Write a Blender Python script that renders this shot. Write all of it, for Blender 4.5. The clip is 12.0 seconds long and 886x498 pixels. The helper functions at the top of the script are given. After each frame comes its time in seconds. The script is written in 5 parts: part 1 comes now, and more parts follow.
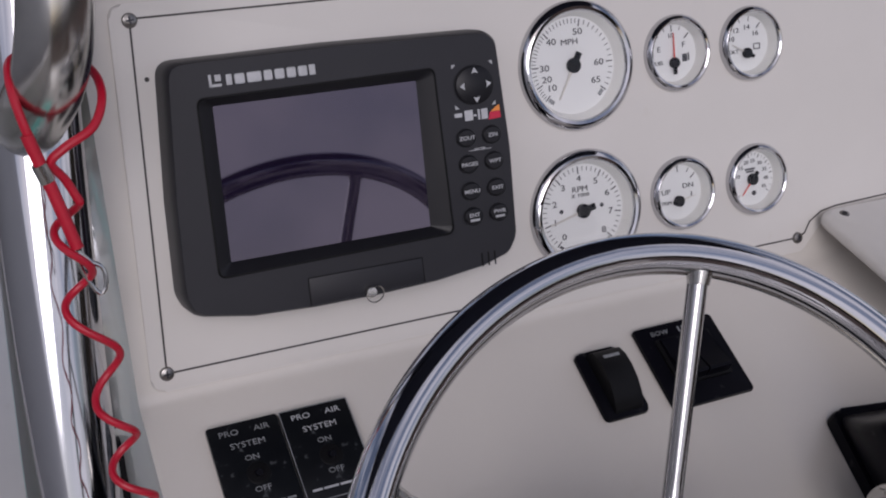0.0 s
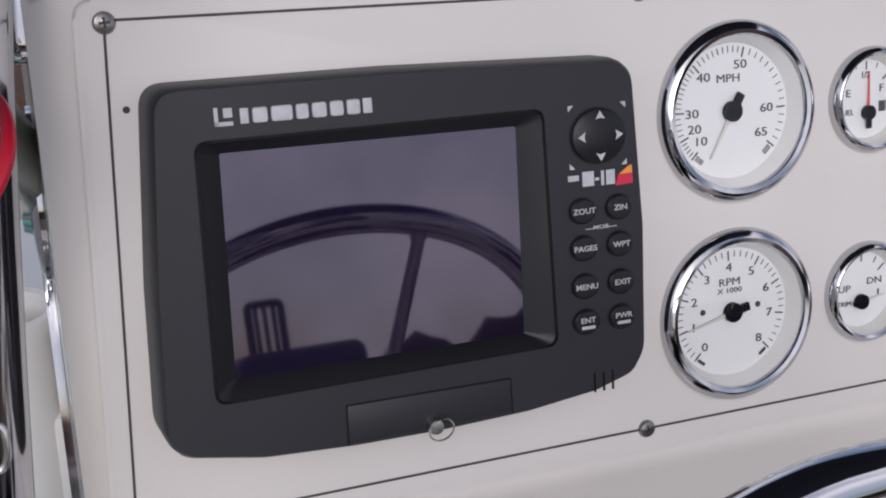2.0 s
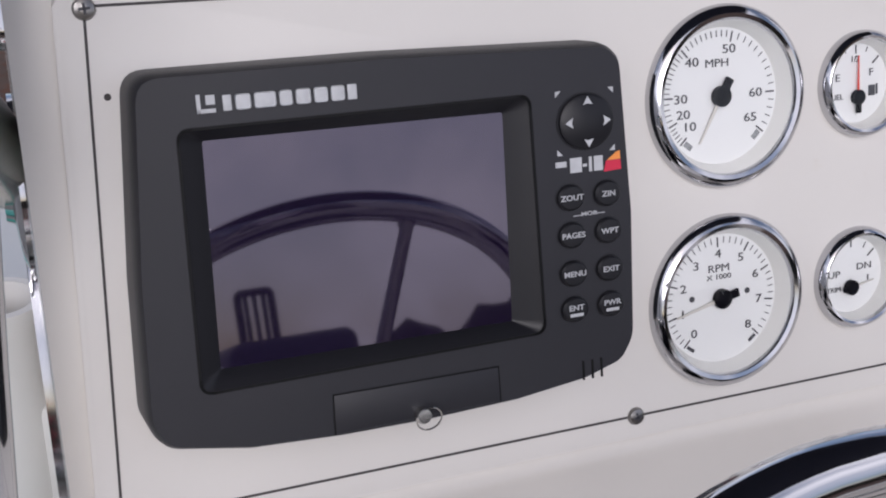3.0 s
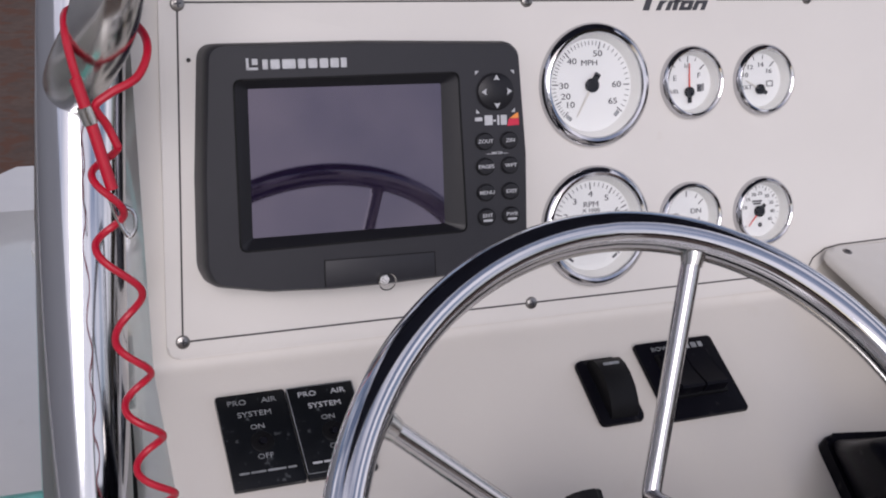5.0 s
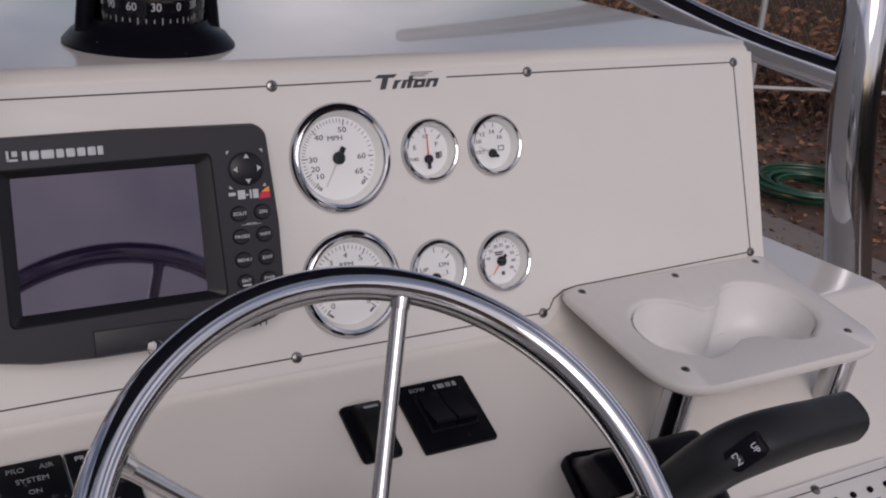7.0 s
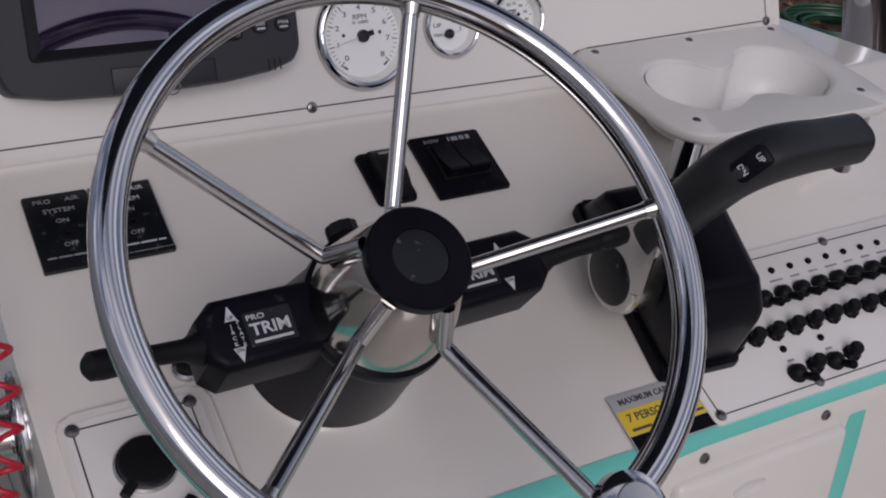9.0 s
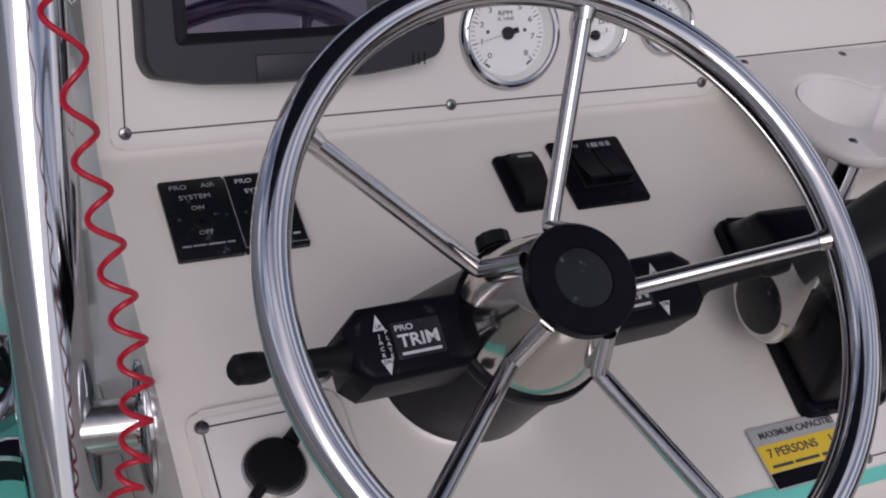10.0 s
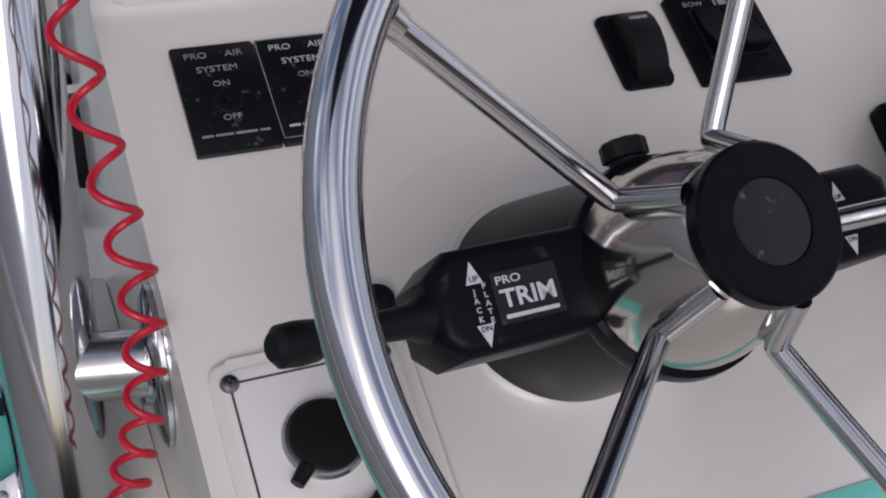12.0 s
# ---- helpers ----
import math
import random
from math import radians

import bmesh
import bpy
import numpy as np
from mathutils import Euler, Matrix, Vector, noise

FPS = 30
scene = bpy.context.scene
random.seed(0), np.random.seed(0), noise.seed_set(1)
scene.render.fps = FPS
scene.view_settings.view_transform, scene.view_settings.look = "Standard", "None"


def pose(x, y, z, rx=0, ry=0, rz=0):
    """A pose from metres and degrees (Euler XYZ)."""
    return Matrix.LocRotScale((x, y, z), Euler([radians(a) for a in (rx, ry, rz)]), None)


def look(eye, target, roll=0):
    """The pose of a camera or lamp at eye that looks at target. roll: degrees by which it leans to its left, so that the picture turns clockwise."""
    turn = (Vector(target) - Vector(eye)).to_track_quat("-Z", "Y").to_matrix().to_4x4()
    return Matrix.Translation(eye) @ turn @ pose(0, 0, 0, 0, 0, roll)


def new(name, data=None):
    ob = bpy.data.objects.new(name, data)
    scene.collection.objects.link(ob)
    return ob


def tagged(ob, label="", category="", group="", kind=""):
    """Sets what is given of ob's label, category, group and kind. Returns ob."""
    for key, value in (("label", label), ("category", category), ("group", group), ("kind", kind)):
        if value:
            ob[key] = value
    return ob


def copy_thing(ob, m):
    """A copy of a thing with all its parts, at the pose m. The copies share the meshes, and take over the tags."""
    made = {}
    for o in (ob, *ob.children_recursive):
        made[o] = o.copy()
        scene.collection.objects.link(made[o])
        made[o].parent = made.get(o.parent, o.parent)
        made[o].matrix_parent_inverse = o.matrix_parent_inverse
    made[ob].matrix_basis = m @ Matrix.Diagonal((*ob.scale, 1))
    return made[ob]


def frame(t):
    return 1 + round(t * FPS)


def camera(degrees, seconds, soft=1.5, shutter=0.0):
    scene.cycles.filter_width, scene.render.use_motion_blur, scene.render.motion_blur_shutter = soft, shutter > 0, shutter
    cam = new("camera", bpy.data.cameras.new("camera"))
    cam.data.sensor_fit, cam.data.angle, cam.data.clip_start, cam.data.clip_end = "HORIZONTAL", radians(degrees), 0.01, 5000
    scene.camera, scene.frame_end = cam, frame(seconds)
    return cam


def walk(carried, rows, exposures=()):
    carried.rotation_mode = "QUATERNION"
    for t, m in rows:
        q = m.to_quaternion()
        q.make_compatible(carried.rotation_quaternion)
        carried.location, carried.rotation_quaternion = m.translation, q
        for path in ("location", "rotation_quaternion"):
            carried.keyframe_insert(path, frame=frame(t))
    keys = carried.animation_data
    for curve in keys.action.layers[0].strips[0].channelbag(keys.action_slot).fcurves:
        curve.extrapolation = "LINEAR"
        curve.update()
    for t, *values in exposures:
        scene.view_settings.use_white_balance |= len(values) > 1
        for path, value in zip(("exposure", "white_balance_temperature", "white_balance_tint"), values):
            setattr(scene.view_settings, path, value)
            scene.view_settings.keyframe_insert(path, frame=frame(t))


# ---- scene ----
# The gauge panel's own frame: x right, y into the panel, z up along it. The panel leans back.
LEAN_BACK, PANEL_HEIGHT = 18.0, 0.95
PANEL = pose(0, 0, PANEL_HEIGHT, -LEAN_BACK, 0, 0)
cam = camera(42.7, 12.0, soft=2.0)
ROWS = [
    (0, (-0.106, -0.785, 0.233), (0.643, 1.021, -0.188), -5.9),
    (0.5, (-0.096, -0.741, 0.257), (0.639, 1.075, -0.146), -5.2),
    (1, (-0.073, -0.67, 0.242), (0.644, 1.133, -0.243), -4.0),
    (1.5, (-0.037, -0.587, 0.235), (0.602, 1.243, -0.26), -4.4),
    (2, (-0.028, -0.543, 0.234), (0.639, 1.301, -0.157), -3.5),
    (2.5, (-0.025, -0.535, 0.234), (0.648, 1.303, -0.177), -3.8),
    (3, (-0.024, -0.539, 0.233), (0.654, 1.296, -0.181), -3.7),
    (3.2, (-0.031, -0.544, 0.234), (0.641, 1.296, -0.171), -3.8),
    (4.8, (-0.118, -0.807, 0.181), (0.597, 1.035, -0.124), -2.0),
    (5, (-0.121, -0.83, 0.178), (0.61, 1.01, -0.104), -2.0),
    (5.5, (-0.119, -0.866, 0.181), (0.666, 0.954, -0.083), -2.6),
    (6, (-0.107, -0.897, 0.182), (0.78, 0.883, -0.036), -3.7),
    (6.5, (-0.1, -0.926, 0.182), (0.863, 0.817, -0.006), -4.5),
    (7, (-0.1, -0.95, 0.177), (0.895, 0.776, -0.001), -5.0),
    (7.5, (-0.124, -0.949, 0.136), (0.817, 0.799, -0.107), -5.6),
    (7.7, (-0.13, -0.949, 0.125), (0.774, 0.816, -0.134), -5.5),
    (9.3, (-0.116, -0.977, 0.076), (0.811, 0.741, -0.356), -5.7),
    (9.5, (-0.123, -0.973, 0.078), (0.777, 0.762, -0.342), -4.8),
    (10, (-0.145, -0.917, 0.092), (0.662, 0.862, -0.339), -2.7),
    (10.5, (-0.132, -0.801, 0.111), (0.598, 0.983, -0.423), -1.9),
    (11, (-0.107, -0.683, 0.123), (0.632, 1.061, -0.518), -1.3),
    (11.5, (-0.101, -0.663, 0.103), (0.615, 1.056, -0.627), -1.5),
    (12, (-0.098, -0.716, 0.09), (0.623, 1.005, -0.631), -2.0),
]
STOPS = ((0.0, -0.93, 6100, 18), (1.5, -0.64, 6080, 16), (2.5, -0.45, 6050, 15), (3.2, -0.38, 6050, 15), (4.8, -0.42, 6150, 17), (5.5, -0.43, 6200, 18), (6.5, -0.76, 6350, 19), (7.0, -0.90, 6350, 19), (7.5, -1.20, 6300, 19), (9.5, -0.88, 6120, 16), (10.5, -0.74, 6150, 19), (12.0, -0.58, 6050, 15))
walk(cam, [(t, PANEL @ look(eye, target, roll)) for t, eye, target, roll in ROWS], STOPS)

# ---- light: open shade under a bright, hazy sky ----
world = bpy.data.worlds.new("sky")
scene.world = world
world.use_nodes = True
wn, wl = world.node_tree.nodes, world.node_tree.links
sky = wn.new("ShaderNodeTexSky")
sky.sky_type, sky.sun_disc = "NISHITA", False
sky.sun_elevation, sky.sun_rotation = radians(40), radians(200)
sky.air_density, sky.dust_density, sky.ozone_density = 1.0, 2.0, 1.0
wn["Background"].inputs["Strength"].default_value = 0.13
# broken cloud over the blue
wc, cloud, cr, cm = wn.new("ShaderNodeTexCoord"), wn.new("ShaderNodeTexNoise"), wn.new("ShaderNodeMapRange"), wn.new("ShaderNodeMix")
cloud.inputs["Scale"].default_value, cloud.inputs["Detail"].default_value, cloud.inputs["Roughness"].default_value = 2.6, 5, 0.55
cr.inputs["From Min"].default_value, cr.inputs["From Max"].default_value, cr.inputs["To Min"].default_value = 0.44, 0.66, 0.06
cm.data_type = "RGBA"
cm.inputs["B"].default_value = (13.5, 13.0, 13.2, 1)
wl.new(wc.outputs["Generated"], cloud.inputs["Vector"]), wl.new(cloud.outputs["Fac"], cr.inputs["Value"])
wl.new(cr.outputs[0], cm.inputs["Factor"]), wl.new(sky.outputs["Color"], cm.inputs["A"])
wl.new(cm.outputs["Result"], wn["Background"].inputs["Color"])
sun_data = bpy.data.lights.new("sun", "SUN")
sun_data.energy, sun_data.angle, sun_data.color = 1.8, radians(30), (1.0, 0.95, 0.90)
sun = new("sun", sun_data)
sun.matrix_world = look((-2.4, -7, 4.6), (0.0, 0.0, 0.8))


# ---- materials ----
def material(name, colour, rough=0.5, metal=0.0, vary=0.08, scale=40.0, bump=0.0, bump_scale=300.0, stain=None, coat=0.0, rvary=0.08, spec=0.5):
    m = bpy.data.materials.new(name)
    m.use_nodes = True
    n, l = m.node_tree.nodes, m.node_tree.links
    b = n["Principled BSDF"]
    b.inputs["Roughness"].default_value, b.inputs["Metallic"].default_value = rough, metal
    b.inputs["Coat Weight"].default_value, b.inputs["Specular IOR Level"].default_value = coat, spec
    coord = n.new("ShaderNodeTexCoord")
    big, fine = n.new("ShaderNodeTexNoise"), n.new("ShaderNodeTexNoise")
    big.inputs["Scale"].default_value, fine.inputs["Scale"].default_value = scale * 0.15, scale
    big.inputs["Detail"].default_value, fine.inputs["Detail"].default_value = 4, 6
    for x in (big, fine):
        l.new(coord.outputs["Object"], x.inputs["Vector"])
    add = n.new("ShaderNodeMath")
    add.operation = "ADD"
    l.new(big.outputs["Fac"], add.inputs[0]), l.new(fine.outputs["Fac"], add.inputs[1])
    ramp = n.new("ShaderNodeMapRange")
    ramp.inputs["From Min"].default_value, ramp.inputs["From Max"].default_value = 0.6, 1.4
    l.new(add.outputs[0], ramp.inputs["Value"])
    mix = n.new("ShaderNodeMix")
    mix.data_type = "RGBA"
    lo = [c * (1 - vary) for c in colour]
    hi = [min(1, c * (1 + vary)) for c in colour]
    mix.inputs["A"].default_value, mix.inputs["B"].default_value = (*lo, 1), (*hi, 1)
    l.new(ramp.outputs[0], mix.inputs["Factor"])
    out = mix.outputs["Result"]
    if stain:
        spot, sr, m2 = n.new("ShaderNodeTexNoise"), n.new("ShaderNodeMapRange"), n.new("ShaderNodeMix")
        spot.inputs["Scale"].default_value, spot.inputs["Detail"].default_value = stain[1], 8
        sr.inputs["From Min"].default_value, sr.inputs["From Max"].default_value = stain[2], stain[2] + 0.12
        sr.inputs["To Max"].default_value = stain[3]
        l.new(coord.outputs["Object"], spot.inputs["Vector"]), l.new(spot.outputs["Fac"], sr.inputs["Value"])
        m2.data_type = "RGBA"
        m2.inputs["B"].default_value = (*stain[0], 1)
        l.new(sr.outputs[0], m2.inputs["Factor"]), l.new(out, m2.inputs["A"])
        out = m2.outputs["Result"]
    l.new(out, b.inputs["Base Color"])
    rr = n.new("ShaderNodeMapRange")
    rr.inputs["To Min"].default_value, rr.inputs["To Max"].default_value = max(0.01, rough - rvary), min(1, rough + rvary)
    l.new(big.outputs["Fac"], rr.inputs["Value"]), l.new(rr.outputs[0], b.inputs["Roughness"])
    if bump:
        bn, bt = n.new("ShaderNodeBump"), n.new("ShaderNodeTexNoise")
        bt.inputs["Scale"].default_value, bt.inputs["Detail"].default_value = bump_scale, 4
        bn.inputs["Strength"].default_value, bn.inputs["Distance"].default_value = bump, 0.001
        l.new(coord.outputs["Object"], bt.inputs["Vector"])
        l.new(bt.outputs["Fac"], bn.inputs["Height"]), l.new(bn.outputs["Normal"], b.inputs["Normal"])
    return m


def clear(name, tint=(1, 1, 1), ior=1.45):
    m = bpy.data.materials.new(name)
    m.use_nodes = True
    n, l = m.node_tree.nodes, m.node_tree.links
    n.remove(n["Principled BSDF"])
    f, t, g, x = n.new("ShaderNodeFresnel"), n.new("ShaderNodeBsdfTransparent"), n.new("ShaderNodeBsdfGlossy"), n.new("ShaderNodeMixShader")
    f.inputs["IOR"].default_value = ior
    t.inputs["Color"].default_value, g.inputs["Roughness"].default_value = (*tint, 1), 0.02
    l.new(f.outputs[0], x.inputs[0]), l.new(t.outputs[0], x.inputs[1]), l.new(g.outputs[0], x.inputs[2])
    l.new(x.outputs[0], n["Material Output"].inputs["Surface"])
    return m


GEL = material("cream gelcoat", (0.70, 0.665, 0.615), 0.24, vary=0.025, scale=14, bump=0.03, bump_scale=60, coat=0.4, stain=((0.60, 0.54, 0.45), 22, 0.66, 0.25))
PANELW = material("off-white panel sheet", (0.71, 0.685, 0.65), 0.36, vary=0.02, scale=20, bump=0.03, bump_scale=900, stain=((0.55, 0.47, 0.36), 35, 0.70, 0.25))
STARBOARD = material("grey-white plastic board", (0.66, 0.64, 0.61), 0.5, vary=0.03, scale=60, bump=0.12, bump_scale=1500)
TEAL = material("teal gelcoat", (0.13, 0.52, 0.44), 0.3, vary=0.05, scale=12, coat=0.2)
CHROME = material("polished stainless steel", (0.55, 0.55, 0.57), 0.085, 1.0, vary=0.02, scale=60, rvary=0.03, bump=0.01, bump_scale=80)
SPOKE = material("handled stainless steel", (0.50, 0.49, 0.49), 0.15, 1.0, vary=0.06, scale=90, rvary=0.05)
BELL = material("warm polished steel", (0.47, 0.445, 0.41), 0.10, 1.0, vary=0.05, scale=60, rvary=0.03)
STEEL = material("worn stainless steel", (0.56, 0.55, 0.53), 0.22, 1.0, vary=0.1, scale=90, rvary=0.1)
SCREW = material("dull screw steel", (0.27, 0.26, 0.25), 0.3, 1.0, vary=0.25, scale=200, rvary=0.1)
CASE = material("charcoal moulded plastic", (0.020, 0.020, 0.025), 0.44, spec=0.4, vary=0.06, scale=60, bump=0.15, bump_scale=2500)
CASE2 = material("dark grey bezel plastic", (0.010, 0.010, 0.013), 0.4, spec=0.35, vary=0.06, scale=60, bump=0.1, bump_scale=2500)
BLACK = material("black plastic", (0.005, 0.005, 0.008), 0.30, spec=0.07, vary=0.15, scale=50, bump=0.08, bump_scale=900, stain=((0.06, 0.06, 0.06), 90, 0.66, 0.5))
RUBBER = material("black rubber", (0.006, 0.006, 0.007), 0.5, spec=0.18, vary=0.2, scale=60, bump=0.1, bump_scale=600)
SCUFF = material("scuffed black enamel", (0.006, 0.007, 0.009), 0.3, spec=0.35, vary=0.2, scale=80, stain=((0.16, 0.17, 0.18), 160, 0.63, 0.55), bump=0.05, bump_scale=400)
GRIP = material("charcoal grip plastic", (0.017, 0.018, 0.020), 0.42, spec=0.3, vary=0.08, scale=60, bump=0.1, bump_scale=1800)
SCREEN = material("dark display glass", (0.012, 0.008, 0.022), 0.03, spec=0.9, vary=0.02, scale=10, rvary=0.01, coat=1.0)
DIAL = material("white dial", (0.80, 0.81, 0.81), 0.45, vary=0.015, scale=60)
RING = material("white gauge ring", (0.78, 0.78, 0.76), 0.3, vary=0.02, scale=60)
INK = material("grey-black ink", (0.05, 0.05, 0.06), 0.6, vary=0.1, scale=200)
LINE = material("dark engraved line", (0.05, 0.045, 0.045), 0.6, vary=0.2, scale=120)
WHITE_INK = material("white lettering", (0.50, 0.51, 0.53), 0.5, vary=0.15, scale=200)
WORN_INK = material("worn pale lettering", (0.25, 0.26, 0.27), 0.5, vary=0.5, scale=350)
RED_INK = material("red needle", (0.75, 0.07, 0.04), 0.5, vary=0.05)
PALE = material("pale needle", (0.62, 0.60, 0.56), 0.5, vary=0.05)
RED = material("red vinyl cord", (0.46, 0.006, 0.026), 0.38, vary=0.1, scale=120, bump=0.1, bump_scale=500)
YELLOW = material("yellow label", (0.72, 0.50, 0.03), 0.45, vary=0.05)
SILVER = material("silver label", (0.48, 0.48, 0.48), 0.4, 0.3, vary=0.06)
ORANGE = material("orange badge print", (0.85, 0.30, 0.06), 0.5)
CRIMSON = material("crimson badge print", (0.6, 0.02, 0.06), 0.5)
HOSE = material("green rubber hose", (0.006, 0.050, 0.022), 0.35, vary=0.2, scale=20)
EARTH = material("dusty ground", (0.085, 0.055, 0.040), 0.9, vary=0.35, scale=14, bump=0.6, bump_scale=40, stain=((0.10, 0.035, 0.015), 9, 0.5, 0.8))
CONCRETE = material("weathered concrete", (0.17, 0.14, 0.12), 0.85, vary=0.15, scale=25, bump=0.3, bump_scale=120)
WIRE = material("galvanised fence wire", (0.17, 0.17, 0.17), 0.5, 0.6, vary=0.1)
POSTW = material("galvanised fence pipe", (0.42, 0.41, 0.40), 0.55, 0.4, vary=0.1)
WHITE_PVC = material("white plastic", (0.74, 0.73, 0.71), 0.35, vary=0.02, scale=20)
NAVY = material("navy canvas", (0.025, 0.030, 0.055), 0.8, vary=0.15, scale=30, bump=0.3, bump_scale=1200)
WOOD = material("dark thicket", (0.03, 0.022, 0.013), 0.9, vary=0.4, scale=5)


def leafy(name, dark, mid, light):
    m = material(name, mid, 0.85, vary=0.3, scale=60, bump=0.4, bump_scale=60)
    n, l = m.node_tree.nodes, m.node_tree.links
    geo, ramp = n.new("ShaderNodeNewGeometry"), n.new("ShaderNodeValToRGB")
    ramp.color_ramp.elements[0].color, ramp.color_ramp.elements[1].color = (*dark, 1), (*light, 1)
    ramp.color_ramp.elements.new(0.6).color = (*mid, 1)
    l.new(geo.outputs["Random Per Island"], ramp.inputs["Fac"]), l.new(ramp.outputs["Color"], n["Principled BSDF"].inputs["Base Color"])
    return m


LEAVES = leafy("dry leaf litter", (0.030, 0.014, 0.008), (0.105, 0.042, 0.020), (0.30, 0.15, 0.075))
screen_shader = SCREEN.node_tree.nodes["Principled BSDF"]
screen_shader.inputs["Specular Tint"].default_value, screen_shader.inputs["Coat Tint"].default_value = (0.92, 0.84, 1.0, 1), (0.95, 0.90, 1.0, 1)
GLASS = clear("gauge glass")


# ---- mesh tools ----
def part(name, bm, mat, parent=None, label="", smooth=True, angle=35):
    bmesh.ops.recalc_face_normals(bm, faces=bm.faces)
    me = bpy.data.meshes.new(name)
    bm.to_mesh(me)
    bm.free()
    me.materials.append(mat)
    if smooth:
        me.polygons.foreach_set("use_smooth", [True] * len(me.polygons))
        me.set_sharp_from_angle(angle=radians(angle))
    ob = new(name, me)
    if parent:
        ob.parent = parent
    if label:
        tagged(ob, label)
    return ob


def thing(name, m, label, category, group="", kind=""):
    ob = new(name)
    ob.matrix_world = m
    ob.empty_display_size = 0.02
    return tagged(ob, label, category, group, kind)


def box(c, s, bevel=0.0, seg=2, m=None, bm=None):
    own = bmesh.new()
    bmesh.ops.create_cube(own, size=1, matrix=Matrix.Translation(c) @ Matrix.Diagonal((*s, 1)))
    if bevel:
        bmesh.ops.bevel(own, geom=own.edges[:], offset=bevel, segments=seg, affect="EDGES", profile=0.5)
    if m is not None:
        own.transform(m)
    return merged(bm, own)


def merged(bm, own):
    if bm is None:
        return own
    me = bpy.data.meshes.new("tmp")
    own.to_mesh(me)
    own.free()
    bm.from_mesh(me)
    bpy.data.meshes.remove(me)
    return bm


def lathe(profile, seg=48, m=None, bm=None):
    """A turned body round z: rows of (radius, height)."""
    own = bmesh.new()
    rings = []
    for r, h in profile:
        if r < 1e-6:
            rings.append([own.verts.new((0, 0, h))])
        else:
            rings.append([own.verts.new((r * math.cos(2 * math.pi * k / seg), r * math.sin(2 * math.pi * k / seg), h)) for k in range(seg)])
    for a, b in zip(rings, rings[1:]):
        for k in range(seg):
            j = (k + 1) % seg
            if len(a) == 1 and len(b) == 1:
                continue
            if len(a) == 1:
                own.faces.new((a[0], b[k], b[j]))
            elif len(b) == 1:
                own.faces.new((a[k], a[j], b[0]))
            else:
                own.faces.new((a[k], a[j], b[j], b[k]))
    if m is not None:
        own.transform(m)
    return merged(bm, own)


def prism(outline, w0, w1, bevel=0.0, seg=2, taper=None, m=None, bm=None):
    """A plate: outline in (u, v), from w0 to w1, its upper rim bevelled."""
    own = bmesh.new()
    cu, cv = sum(p[0] for p in outline) / len(outline), sum(p[1] for p in outline) / len(outline)
    k = taper or 1.0
    lo = [own.verts.new((u, v, w0)) for u, v in outline]
    hi = [own.verts.new((cu + (u - cu) * k, cv + (v - cv) * k, w1)) for u, v in outline]
    top = own.faces.new(hi)
    own.faces.new(lo[::-1])
    for i in range(len(lo)):
        j = (i + 1) % len(lo)
        own.faces.new((lo[i], lo[j], hi[j], hi[i]))
    if bevel:
        bmesh.ops.bevel(own, geom=list(top.edges), offset=bevel, segments=seg, affect="EDGES", profile=0.5)
    if m is not None:
        own.transform(m)
    return merged(bm, own)


def rounded(pts, radii, n=6):
    """The outline with rounded corners."""
    if not isinstance(radii, (list, tuple)):
        radii = [radii] * len(pts)
    out = []
    for i, p in enumerate(pts):
        p, a, b, r = Vector(p), Vector(pts[i - 1]), Vector(pts[(i + 1) % len(pts)]), radii[i]
        if r <= 0:
            out.append(tuple(p))
            continue
        da, db = (a - p).normalized(), (b - p).normalized()
        ang = da.angle(db)
        d = min(r / math.tan(ang / 2), (a - p).length * 0.49, (b - p).length * 0.49)
        s, e = p + da * d, p + db * d
        for k in range(n + 1):
            t = k / n
            out.append(tuple(s * (1 - t) ** 2 + p * 2 * t * (1 - t) + e * t * t))
    return out


def rect(u0, v0, u1, v1, r=0.0, n=5):
    pts = [(u0, v0), (u1, v0), (u1, v1), (u0, v1)]
    return rounded(pts, r, n) if r else pts


def smooth_path(points, steps=8):
    P = [Vector(p) for p in points]
    P = [P[0] * 2 - P[1]] + P + [P[-1] * 2 - P[-2]]
    out = []
    for i in range(1, len(P) - 2):
        a, b, c, d = P[i - 1:i + 3]
        for k in range(steps):
            t = k / steps
            out.append(0.5 * (2 * b + (c - a) * t + (2 * a - 5 * b + 4 * c - d) * t * t + (3 * b - a - 3 * c + d) * t ** 3))
    return out + [P[-2]]


